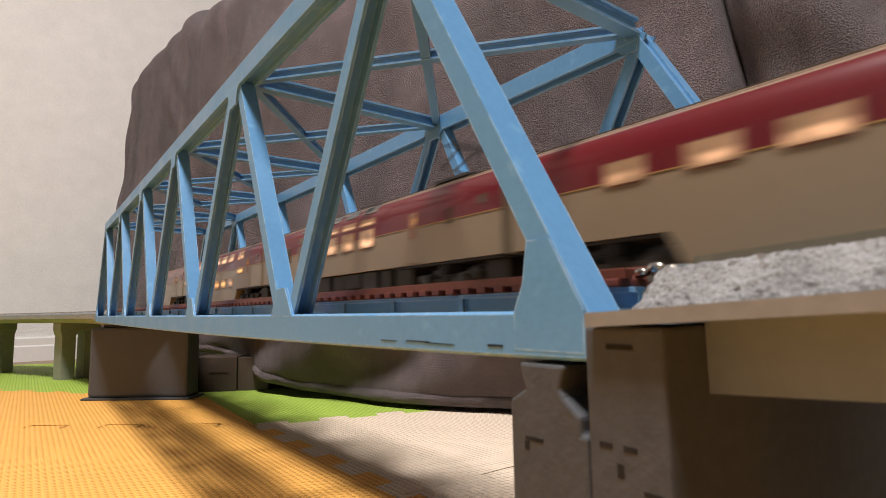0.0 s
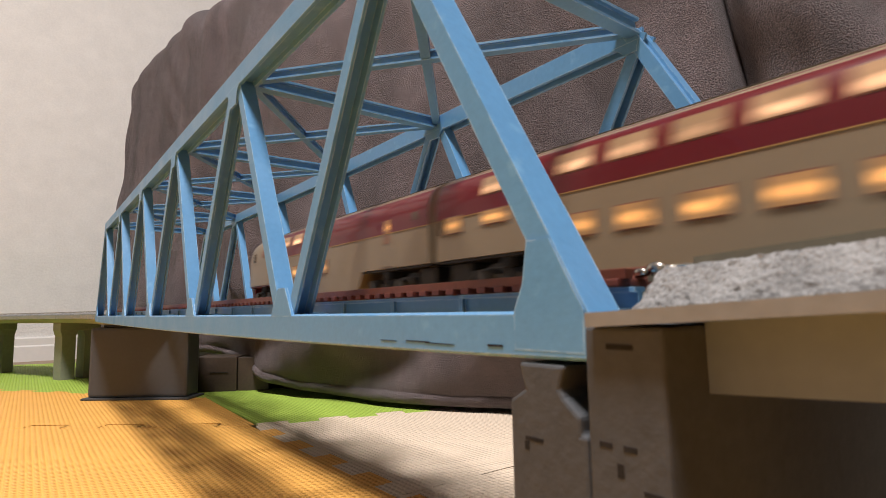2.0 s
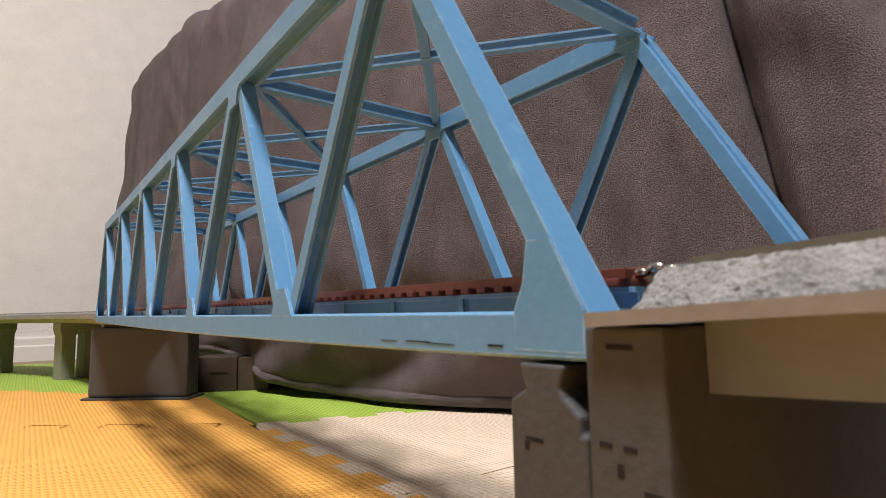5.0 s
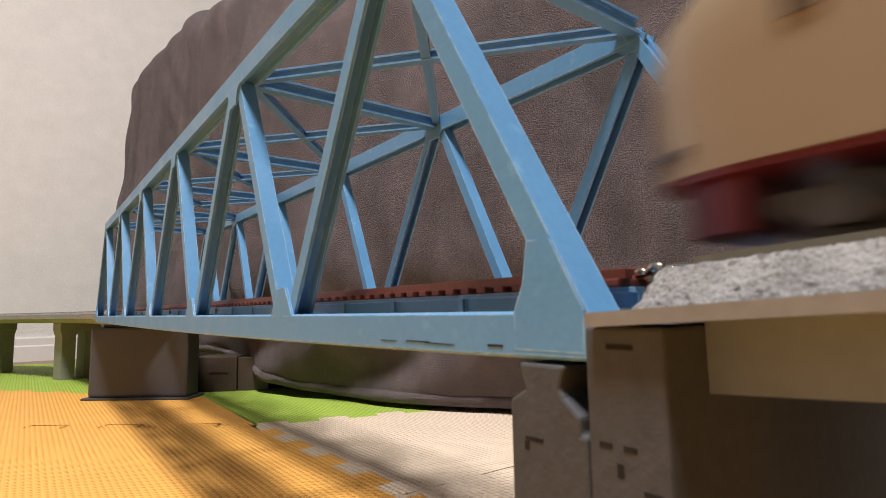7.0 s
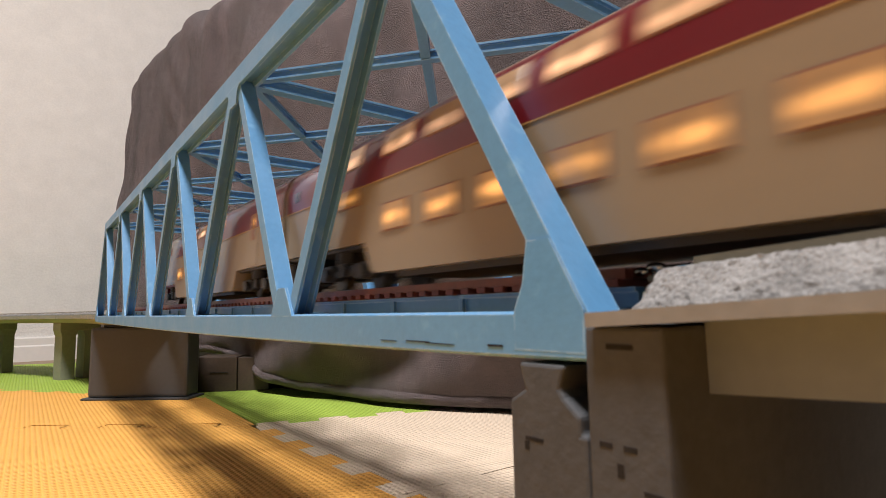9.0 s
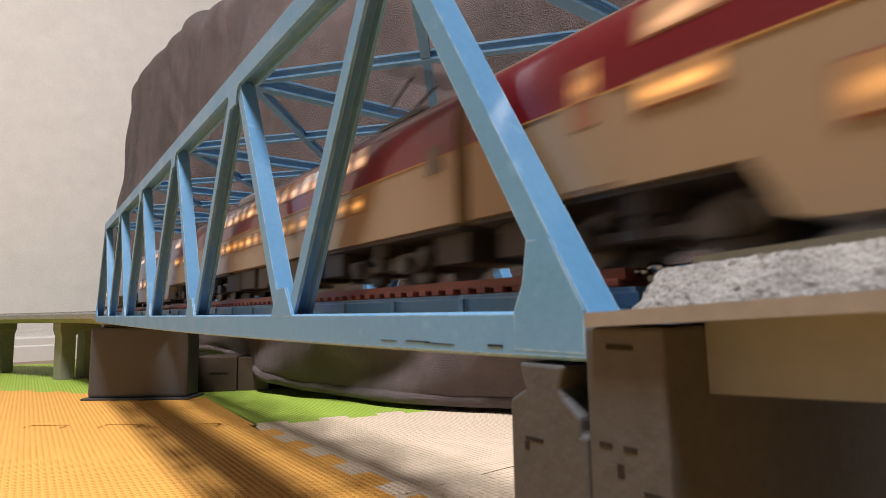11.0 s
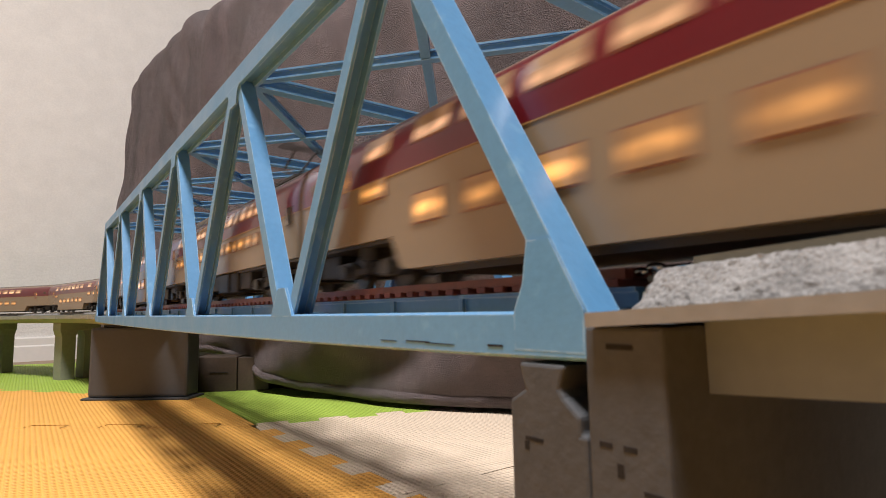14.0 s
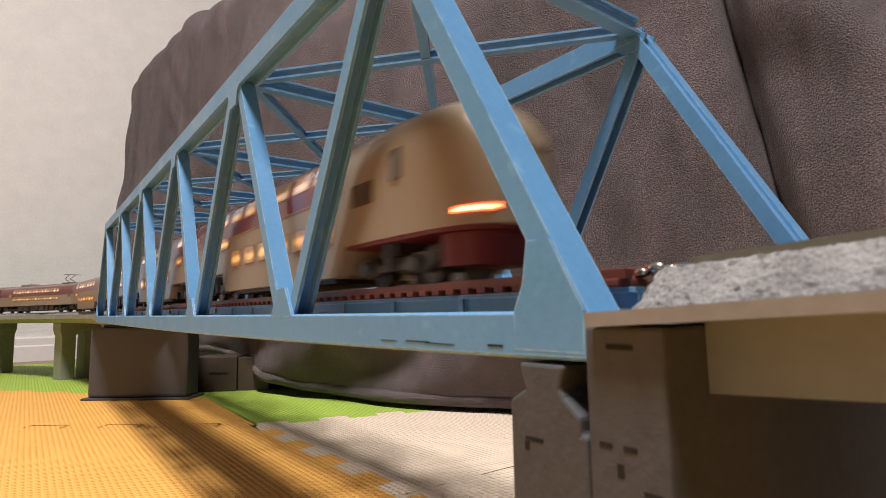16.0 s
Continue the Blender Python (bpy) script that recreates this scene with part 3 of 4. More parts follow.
# ---- far pier ----
pier = empty("bridge_pier")
tagged(pier, "dark grey smooth pier with a flanged foot on the mat", "pier")
bm = box(-0.0680, 0.0680, -0.016, 0.016, 0.0030, Z0 - 0.0085, 0.004)
part("shaft", bm, PIER, pier)
part("foot", box(-0.0735, 0.0735, -0.021, 0.021, 0.0, 0.0030, 0.0012), PIER, pier)
part("bearing", box(-0.054, 0.054, -0.009, 0.009, Z0 - 0.0085, Z0, 0.0005), BLACK, pier)
pier.matrix_basis = pose(0.0635, 0.7935, 0, 0, 0, -40)

# ---- far viaduct ----
far_deck = empty("viaduct_deck")
tagged(far_deck, "curved olive-grey plastic viaduct deck with two tracks", "model viaduct")
XM = (XN + XF) / 2
hw = 0.060
part("deck_slab", sweep([(-hw, Z0 + 0.0035), (-hw, Z0 + 0.0085), (-hw + 0.004, Z0 + 0.0085), (-hw + 0.004, Z0 + 0.0100), (hw - 0.004, Z0 + 0.0100),
                         (hw - 0.004, Z0 + 0.0085), (hw, Z0 + 0.0085), (hw, Z0 + 0.0035), (hw - 0.012, Z0 - 0.0040), (-hw + 0.012, Z0 - 0.0040)], XM, LEN + 0.003, S_END, 0.05), OLIVE, far_deck)
for x in (XN, XF):
    part("trackbed", sweep([(-0.018, Z0 + 0.0101), (0.018, Z0 + 0.0101), (0.016, Z0 + 0.0129), (-0.016, Z0 + 0.0129)], x, LEN + 0.003, S_END, 0.04), BALLAST, far_deck)
    rails(far_deck, x, LEN + 0.001, S_END, 0.04)
for k in range(16):
    px, py, a = on_line(XM, LEN + 0.02 + k * 0.083)
    b = part("edge_block", box(-hw - 0.0012, -hw + 0.003, -0.004, 0.004, Z0 + 0.0030, Z0 + 0.0088), OLIVE, far_deck)
    b.matrix_basis = pose(px, py, 0, 0, 0, a)


def portal_pier(px, py, a):
    """A two-legged viaduct pier with a haunched cap."""
    e = empty("viaduct_pier")
    tagged(e, "olive-grey two-legged viaduct pier on the mat", "pier", "piers of the far viaduct")
    part("cap", box(-0.0400, 0.0265, -0.0155, 0.0155, 0.086, Z0 - 0.0041, 0.001), OLIVE, e)
    for sx in (-1, 1):
        bm = bmesh.new()
        o = [(-0.013, 0), (0.013, 0), (0.013, 0.076), (0.017, 0.0861), (-0.017, 0.0861), (-0.013, 0.076)]
        prism([(-0.0068 + sx * 0.0183 + u * 0.85, -0.015, v) for u, v in o], (0, 0.030, 0), bm)
        part("leg", bm, OLIVE, e)
    e.matrix_basis = pose(px, py, 0, 0, 0, a)


for s in (1.16, 1.43, 1.75):
    px, py, a = on_line(XM, s)
    portal_pier(px, py, a)

# ---- sofa under a fleece throw ----
PLAN = [(0.600, -0.300), (0.480, 0.020), (0.336, 0.366), (0.201, 0.691), (0.172, 1.000), (0.099, 1.500), (0.096, 1.630), (0.155, 1.710), (0.300, 1.740), (0.700, 1.760)]


def plan_at(d):
    """Point and outward-facing normal on the sofa's front line, d metres along it."""
    for a, b in zip(PLAN, PLAN[1:]):
        a, b = Vector(a), Vector(b)
        n = (b - a).length
        if d <= n or b == Vector(PLAN[-1]):
            u = (b - a) / n
            return a + u * d, Vector((u.y, -u.x))
        d -= n


def throw():
    total = sum((Vector(b) - Vector(a)).length for a, b in zip(PLAN, PLAN[1:]))
    bm = bmesh.new()
    nv = 90
    along = [0.25 * i / 40 for i in range(40)] + [0.25 + 0.45 * i / 300 for i in range(300)] + [0.70 + (total - 0.70) * i / 420 for i in range(421)]
    grid = []
    for d in along:
        p, nr = Vector((0, 0)), Vector((0, 0))
        for o in (-0.05, -0.025, 0, 0.025, 0.05):
            q, n = plan_at(min(max(d + o, 0.0), total - 1e-4))
            p += q / 5
            nr += n / 5
        nr.normalize()
        inward = nr
        hem = float(np.interp(p.y, (0.58, 0.71, 0.78, 0.83, 0.92), (0.003, 0.013, 0.026, 0.036, 0.044)))
        H = 0.735 - 0.025 * min(1.0, max(0.0, (p.y - 0.85) / 0.12)) + 0.078 * min(1.0, max(0.0, (p.y - 1.02) / 0.14))
        row = []
        for j in range(nv + 1):
            v = j / nv
            if v < 0.06:        # folded hem
                z, off = hem + 0.004 + 0.012 * v / 0.06, -0.004 * math.sin(v / 0.06 * math.pi) + 0.003
            elif v < 0.72:
                f = (v - 0.06) / 0.66
                z, off = hem + 0.016 + (H - 0.085 - hem - 0.016) * f, 0.012 * f
            elif v < 0.86:
                a = (v - 0.72) / 0.14 * math.pi / 2
                z, off = H - 0.085 + 0.085 * math.sin(a), 0.012 + 0.085 * (1 - math.cos(a))
            else:
                f = (v - 0.86) / 0.14
                z, off = H + 0.01 * math.sin(f * 3), 0.097 + 0.45 * f
            fall = min(1.0, max(0.0, (H + 0.02 - z) / 0.5))
            fold = (0.014 if p.y < 0.95 else 0.007) * noise.noise((d * 5.0 + z * 0.9, z * 1.1, 3.0)) + 0.008 * noise.noise((d * 13 - z * 2.2, z * 1.7, 9.0)) * (0.4 + fall)
            # long slanting folds, deeper towards the near end
            slant = noise.noise((d * 5.5 + z * 5.0, z * 0.8 - d * 0.7, 21.0))
            fold += (0.022 if p.y < 0.30 else 0.010) * slant * min(1.0, z / 0.15)
            # soft creases running down towards the near end, strongest beyond the gap between the cushions
            crease = math.sin(z * 46 - d * 52 + 3.0 * noise.noise((d * 5, z * 5, 7.0)))
            fold += (0.0050 if p.y < 0.16 else 0.0022) * crease * max(0.0, 0.6 + 1.1 * noise.noise((d * 6, z * 5, 31.0))) * min(1.0, z / 0.12)
            # the throw bulges over the seat's edge and tucks in below it
            over = min(1.0, max(0.0, (z - 0.025) / 0.15)) * min(1.0, max(0.0, (0.68 - z) / 0.25)) * min(1.0, max(0.0, (0.86 - p.y) / 0.12)) * min(1.0, max(0.0, (p.y - 0.25) / 0.12))
            fold -= 0.050 * over * over * (3 - 2 * over)
            # sagging folds low down
            fold += 0.015 * math.exp(-((z - 0.06) / 0.055) ** 2) * math.sin(d * 21 + z * 34 + 2.0 * noise.noise((d * 3, 0.3, 5.0))) * (1 if p.y < 0.75 else 0.5)
            if 0.03 < v:
                fold += 0.0016 * noise.noise((d * 60, z * 60, 1.0))
            # the crease between two cushions
            zc = (z - 0.16) / 0.5
            yc = 0.125 + 0.075 * zc
            cr = math.exp(-((p.y - yc) / 0.009) ** 2)
            if p.x > 0.3:
                fold += 0.030 * cr - (0.012 if p.y < yc else 0.0)
                ridge = 0.055 + 0.14 * zc
                fold -= 0.016 * math.exp(-((p.y - ridge) / 0.03) ** 2)
            # soft vertical ridge where the throw turns
            fold -= 0.032 * math.exp(-((p.y - 1.0 + 0.05 * z) / 0.03) ** 2)
            # the far end of the throw leans back, with its foot further out
            lean = 0.085 * min(1.0, max(0.0, (p.y - 0.95 + 0.05 * z) / 0.12))
            off += fold + lean * (min(z / 0.7, 0.66) - 0.45)
            q = p + inward * off
            row.append(bm.verts.new((q.x, q.y, z)))
        grid.append(row)
    for a, b in zip(grid, grid[1:]):
        for j in range(nv):
            bm.faces.new((a[j], b[j], b[j + 1], a[j + 1]))
    return bm


sofa = empty("sofa", (0.5, 0.7, 0.0))
tagged(sofa, "sofa fully draped in a taupe fleece throw", "sofa")
inv = Matrix.Translation((0.5, 0.7, 0.0)).inverted()
ob = part("throw", throw(), FLEECE, sofa, "taupe fleece throw with a thick pile and folds", smooth=True)
ob.matrix_parent_inverse = inv
md = ob.modifiers.new("cloth_thickness", "SOLIDIFY")
md.thickness, md.offset = 0.004, 0
base = prism([(0.66, -0.25, 0.0), (0.50, 0.06, 0.0), (0.27, 0.62, 0.0), (0.225, 0.80, 0.0), (0.225, 1.45, 0.0), (0.80, 1.50, 0.0), (0.95, -0.25, 0.0)], (0, 0, 0.55))
part("inner_frame", base, WOOD, sofa, "dark wooden sofa frame").matrix_parent_inverse = inv
chest = empty("wooden_box")
tagged(chest, "dark brown wooden box with a groove beside the pier", "box")
part("body", box(0, 0.060, 0, 0.05, 0, 0.0490, 0.001), WOOD, chest)
part("handle_groove", box(0.022, 0.048, -0.0012, 0.0004, 0.0262, 0.0276), BLACK, chest)
part("side_panel", box(0.0605, 0.105, 0.004, 0.05, 0, 0.0475, 0.001), WOOD, chest)
chest.matrix_basis = pose(0.128, 0.800, 0, 0, 0, -35)

# ---- trains ----
PROF = [(0.0184, 0.013), (0.0184, 0.030), (0.0182, 0.036), (0.0175, 0.040), (0.0160, 0.044), (0.0132, 0.047), (0.0090, 0.0493), (0.0040, 0.0506), (0.0, 0.0510)]
BODY = 0.2575
PITCH = 0.2625


def side_x(z):
    for (x0, z0), (x1, z1) in zip(PROF, PROF[1:]):
        if z <= z1:
            return x0 + (x1 - x0) * (z - z0) / (z1 - z0)
    return 0.0


def ring(sx, top, bottom=0.013):
    pts = [(x * sx, bottom + (z - 0.013) * (top - bottom) / 0.038) for x, z in PROF]
    return pts + [(-x, z) for x, z in pts[-2::-1]]


def shell(stations):
    """A closed body through stations (y, sx, top)."""
    bm = bmesh.new()
    rows = [[bm.verts.new((x, y, z)) for x, z in ring(sx, top)] for y, sx, top in stations]
    n = len(rows[0])
    for a, b in zip(rows, rows[1:]):
        for i in range(n):
            bm.faces.new((a[i], a[(i + 1) % n], b[(i + 1) % n], b[i]))
    bm.faces.new(rows[0])
    bm.faces.new(rows[-1][::-1])
    return bm


def strip(sgn, za, zb, y0, y1, out, inn=-0.0003, n=4, bm=None):
    """A thin curved panel on the body side between two heights."""
    bm = bm or bmesh.new()
    zs = [za + (zb - za) * i / n for i in range(n + 1)]
    o = [(sgn * (side_x(z) + out), z) for z in zs] + [(sgn * (side_x(z) + inn), z) for z in zs[::-1]]
    return prism([(x, y0, z) for x, z in o], (0, y1 - y0, 0), bm)


def roof_cap(y0, y1, za, out=0.0003):
    zs = [za + (0.051 - za) * i / 6 for i in range(7)]
    half = [(side_x(z) + (out if z < 0.0505 else 0), z + out) for z in zs]
    o = half + [(-x, z) for x, z in half[-2::-1]] + [(-side_x(za) + 0.001, za - 0.0002), (side_x(za) - 0.001, za - 0.0002)]
    return prism([(x, y0, z) for x, z in o], (0, y1 - y0, 0))


def wheel_mesh():
    bm = bmesh.new()
    for sx in (-1, 1):
        for x0, x1, r in ((0.0068, 0.0094, 0.0053), (0.0062, 0.0068, 0.0061)):
            m = Matrix.Translation((sx * (x0 + x1) / 2, 0, 0)) @ Matrix.Rotation(radians(90), 4, "Y")
            bmesh.ops.create_cone(bm, cap_ends=True, segments=20, radius1=r, radius2=r, depth=x1 - x0, matrix=m)
    bmesh.ops.create_cone(bm, cap_ends=True, segments=8, radius1=0.001, radius2=0.001, depth=0.022, matrix=Matrix.Rotation(radians(90), 4, "Y"))
    return bm


def bogie(car, y):
    bg = part("bogie", box(-0.0110, 0.0110, -0.004, 0.004, 0.004, 0.0125, 0.0006), GREYGEAR, car)
    bg.location = (0, y, 0)
    for sx in (-1, 1):
        bm = bmesh.new()
        a, b = (0.0112, 0.0140) if sx > 0 else (-0.0140, -0.0112)
        o = [(-0.021, 0.0055), (-0.021, 0.0080), (-0.012, 0.0085), (-0.008, 0.0060), (0.008, 0.0060), (0.012, 0.0085), (0.021, 0.0080), (0.021, 0.0055),
             (0.016, 0.0030), (0.010, 0.0030), (0.007, 0.0042), (-0.007, 0.0042), (-0.010, 0.0030), (-0.016, 0.0030)]
        prism([(a, u, v) for u, v in o], (b - a, 0, 0), bm)
        f = part("side_frame", bm, GREYGEAR, bg)
        for yy in (-0.013, 0.013):
            bm = bmesh.new()
            bmesh.ops.create_cone(bm, cap_ends=True, segments=12, radius1=0.0026, radius2=0.0020, depth=0.003,
                                  matrix=Matrix.Translation((sx * 0.0150, yy, 0.0053)) @ Matrix.Rotation(radians(90), 4, "Y"))
            part("axle_box", bm, GREYGEAR, bg)
        bm = bmesh.new()
        bmesh.ops.create_cone(bm, cap_ends=True, segments=14, radius1=0.0040, radius2=0.0036, depth=0.0040, matrix=Matrix.Translation((sx * 0.0130, 0, 0.0102)))
        part("air_spring", bm, BLACK, bg)
        part("damper", box(*sorted((sx * 0.0145, sx * 0.0158)), -0.0012, 0.0012, 0.0040, 0.0120), GREYGEAR, bg)
    for yy in (-0.013, 0.013):
        w = part("wheelset", wheel_mesh(), WHEEL, bg)
        w.location = (0, yy, 0.0053)
    return bg


def windows(car, rows, material):
    for za, zb, spans in rows:
        for y0, y1 in spans:
            for sgn in (-1, 1):
                if material is DARKGLASS:
                    part("window", strip(sgn, za, zb, y0, y1, 0.0004), material, car)
                    continue
                w = part("window", strip(sgn, za - 0.0005, zb + 0.0005, y0 - 0.0006, y1 + 0.0006, 0.0003), BROWN, car)
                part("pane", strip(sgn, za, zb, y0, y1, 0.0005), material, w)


def spans(start, n, width, step):
    return [(start + i * step, start + i * step + width) for i in range(n)]


def gear(car, y0, y1):
    """Equipment boxes hung below a motor car."""
    rng = random.Random(7)
    y = y0
    while y < y1 - 0.012:
        w = rng.uniform(0.010, 0.026)
        for sgn in (-1, 1):
            a, b = sorted((sgn * 0.0035, sgn * rng.uniform(0.0145, 0.0170)))
            part("equipment_box", box(a, b, y, min(y + w, y1), rng.uniform(0.0030, 0.0050), 0.0128, 0.0006), GEARGREY, car)
        y += w + rng.uniform(0.001, 0.004)


def low_side(car, y0, y1, slope=0.0045):
    """The body of a double-deck car between its bogies, down to the rails."""
    for_bm = bmesh.new()
    o = [(y0, 0.0130), (y0 + slope, 0.0046), (y0 + slope + 0.003, 0.0037), (y1 - slope - 0.003, 0.0037), (y1 - slope, 0.0046), (y1, 0.0130)]
    prism([(-0.0184, y, z) for y, z in o], (0.0368, 0, 0), for_bm)
    part("low_body", for_bm, CREAM, car)
    part("underframe", box(-0.0150, 0.0150, y0 + 0.014, y1 - 0.014, 0.0022, 0.0038), BLACK, car)


def ends(car, y):
    s = 1 if y > 0 else -1
    part("floor_pan", box(-0.0172, 0.0172, *sorted((y - s * 0.075, y - s * 0.0006)), 0.0119, 0.0129), BLACK, car)
    part("brake_box", box(-0.0125, 0.0125, *sorted((y - s * 0.0165, y - s * 0.0030)), 0.0042, 0.0120, 0.0006), GEARGREY, car)
    a, b = sorted((y, y + s * 0.0021))
    part("bellows", box(-0.0125, 0.0125, a, b, 0.0125, 0.0465, 0.0006), BELLOWS, car)
    a, b = sorted((y - s * 0.012, y + s * 0.0022))
    part("coupler", box(-0.0025, 0.0025, a, b, 0.0065, 0.0095, 0.0005), BLACK, car)


def doors(car, y):
    """A side door with a barred, lit window that reaches up into the maroon band."""
    for sgn in (-1, 1):
        d = part("door", strip(sgn, 0.0140, 0.0298, y - 0.0062, y + 0.0062, 0.00025), CREAM, car)
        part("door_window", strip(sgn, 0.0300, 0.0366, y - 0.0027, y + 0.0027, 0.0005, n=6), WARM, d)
        part("door_panel", strip(sgn, 0.0250, 0.0299, y - 0.0027, y + 0.0027, 0.0004), BROWN, d)
        for k in range(3):
            part("window_bar", strip(sgn, 0.0302, 0.0364, y - 0.0019 + k * 0.0016, y - 0.0011 + k * 0.0016, 0.0007), BROWN, d)


def end_glass(car, y):
    """A small dark pane high on the car's end."""
    windows(car, [(0.0335, 0.0372, [(y - 0.0022, y + 0.0022)])], DARKGLASS)


def roof_units(car, ys):
    for y in ys:
        part("roof_unit", box(-0.0085, 0.0085, y - 0.017, y + 0.017, 0.0495, 0.0537, 0.0012), ROOFGREY, car)


def livery(car, y0, y1):
    for sgn in (-1, 1):
        part("maroon_band", strip(sgn, 0.0302, 0.0500, y0, y1, 0.0002, n=10), MAROON, car, "glossy maroon upper band", smooth=True)
        part("gold_stripe", strip(sgn, 0.0298, 0.0302, y0, y1, 0.0002), GOLD, car, "thin gold stripe")
    part("roof", roof_cap(y0, y1, 0.0496, 0.0004), ROOFGREY, car, "grey roof", smooth=True)


UPPER, LOWER, MIDDLE = (0.0368, 0.0434), (0.0153, 0.0224), (0.0250, 0.0300)


def panes(car, level, starts, width, material):
    """Windows of one width at one level, by the places of their -y edges."""
    windows(car, [(*level, [(y, y + width) for y in starts])], material)


def make_lead(kind):
    """Cab car; the nose points to +y."""
    car = empty("train_car")
    h = BODY / 2
    st = [(-h, 1, 0.051), (h - 0.034, 1, 0.051), (h - 0.024, 0.985, 0.0504), (h - 0.016, 0.945, 0.0492), (h - 0.009, 0.875, 0.0470),
          (h - 0.004, 0.77, 0.0438), (h - 0.0005, 0.62, 0.0395), (h + 0.0014, 0.42, 0.035)]
    part("body", shell(st), CREAM, car, "cream body with a rounded cab end", smooth=True)
    livery(car, -h, 0.0647)
    low_side(car, -0.0690, 0.0675)
    bogie(car, -0.0885), bogie(car, 0.0885)
    if kind == "tail":
        panes(car, UPPER, [0.0440 - 0.0195 * k for k in range(6)] + [-0.0760], 0.0142, WARMUP)
        panes(car, LOWER, [0.0465 - 0.0195 * k for k in range(6)], 0.0122, WARM)
        panes(car, MIDDLE, [-0.0725], 0.0140, WARM)
        windows(car, [(0.0242, 0.0310, [(0.0728, 0.0846)]), (0.0285, 0.0372, [(0.0945, 0.0998)])], DARKGLASS)
    else:
        first = (0.0325, 0.0335) if kind == "rear" else (0.0325, 0.0452)
        panes(car, UPPER, [first[0] - 0.0200 * k for k in range(5 if kind == "lead" else 4)], 0.0142, WARMUP)
        panes(car, LOWER, [first[1] - 0.0202 * k for k in range(5 if kind == "lead" else 4)], 0.0122, WARM)
        windows(car, [(0.0310, 0.0372, [(h - 0.0288, h - 0.0240)])], DARKGLASS)
        for sgn in (-1, 1):
            part("side_mark", strip(sgn, 0.0335, 0.0385, h - 0.0480, h - 0.0420, 0.0003), BROWN, car, "small brown mark")
    doors(car, -0.0935)
    end_glass(car, -0.1180)
    ends(car, -h)
    bm = prism([(-0.0176, 0.0660, 0.0131), (0.0176, 0.0660, 0.0131), (0.0170, h - 0.014, 0.0131), (0.0140, h - 0.005, 0.0131), (0.0085, h + 0.0004, 0.0131),
                (-0.0085, h + 0.0004, 0.0131), (-0.0140, h - 0.005, 0.0131), (-0.0170, h - 0.014, 0.0131)], (0, 0, -0.0012))
    part("skirt_edge", bm, REDSKIRT, car)
    bm = prism([(-0.0145, h - 0.016, 0.0118), (0.0145, h - 0.016, 0.0118), (0.0145, h - 0.013, 0.0118), (0.0118, h - 0.0068, 0.0118), (0.0070, h - 0.0035, 0.0118),
                (-0.0070, h - 0.0035, 0.0118), (-0.0118, h - 0.0068, 0.0118), (-0.0145, h - 0.013, 0.0118)], (0, 0, -0.0082))
    part("front_skirt", bm, REDSKIRT, car, "dark red front skirt")
    # front screen and lamps
    part("windscreen", prism([(-0.0088, h - 0.0036, 0.0340), (0.0088, h - 0.0036, 0.0340), (0.0085, h - 0.0090, 0.0445), (-0.0085, h - 0.0090, 0.0445)], (0, 0.0052, -0.0016)), DARKGLASS, car)
    for sgn in (-1, 1):
        o = [(0.0163, h - 0.0088), (0.0155, h - 0.0062), (0.0143, h - 0.0036), (0.0118, h - 0.0004), (0.0100, h + 0.0004), (0.0095, h - 0.0020), (0.0135, h - 0.0088)]
        bm = prism([(sgn * u, v, 0.0160) for u, v in o], (0, 0, 0.0016))
        part("lamp", bm, TAIL if kind == "tail" else DARKGLASS, car, "glowing red tail lamp" if kind == "tail" else "dark lamp")
    return car


def make_double(rear=True):
    """Double-deck sleeping car; the door is near its +y end."""
    car = empty("train_car")
    h = BODY / 2
    part("body", shell([(-h, 1, 0.051), (h, 1, 0.051)]), CREAM, car, "cream lower body", smooth=True)
    livery(car, -h, h)
    low_side(car, -0.0690, 0.0690)
    bogie(car, -0.0885), bogie(car, 0.0885)
    panes(car, UPPER, [-0.0605 + 0.0207 * k for k in range(6)] + ([0.0700, -0.0985] if rear else [0.0700]), 0.0142, WARMUP)
    panes(car, LOWER, [-0.0585 + 0.0207 * k for k in range(6)], 0.0122, WARM)
    panes(car, MIDDLE, [0.0715, -0.0980] if rear else [0.0715], 0.0135, WARM)
    if rear:
        windows(car, [(0.0240, 0.0305, [(-0.1215, -0.1115)])], WARM)
    windows(car, [(0.0240, 0.0305, [(-0.1265, -0.1230)])], DARKGLASS)
    doors(car, 0.0960)
    end_glass(car, 0.1190)
    ends(car, -h), ends(car, h)
    return car


def make_lounge():
    """Car with one row of large windows high on its side."""
    car = empty("train_car")
    h = BODY / 2
    part("body", shell([(-h, 1, 0.051), (h, 1, 0.051)]), CREAM, car, "cream lower body", smooth=True)
    livery(car, -h, h)
    low_side(car, -0.0690, 0.0690)
    bogie(car, -0.0885), bogie(car, 0.0885)
    windows(car, [(0.0288, 0.0356, [(0.0745, 0.0875), (0.0480, 0.0615), (0.0240, 0.0380), (0.0005, 0.0145), (-0.0230, -0.0090), (-0.0460, -0.0320), (-0.1050, -0.0930)])], WARMUP)
    doors(car, -0.0935)
    end_glass(car, 0.1190), end_glass(car, -0.1180)
    ends(car, -h), ends(car, h)
    return car


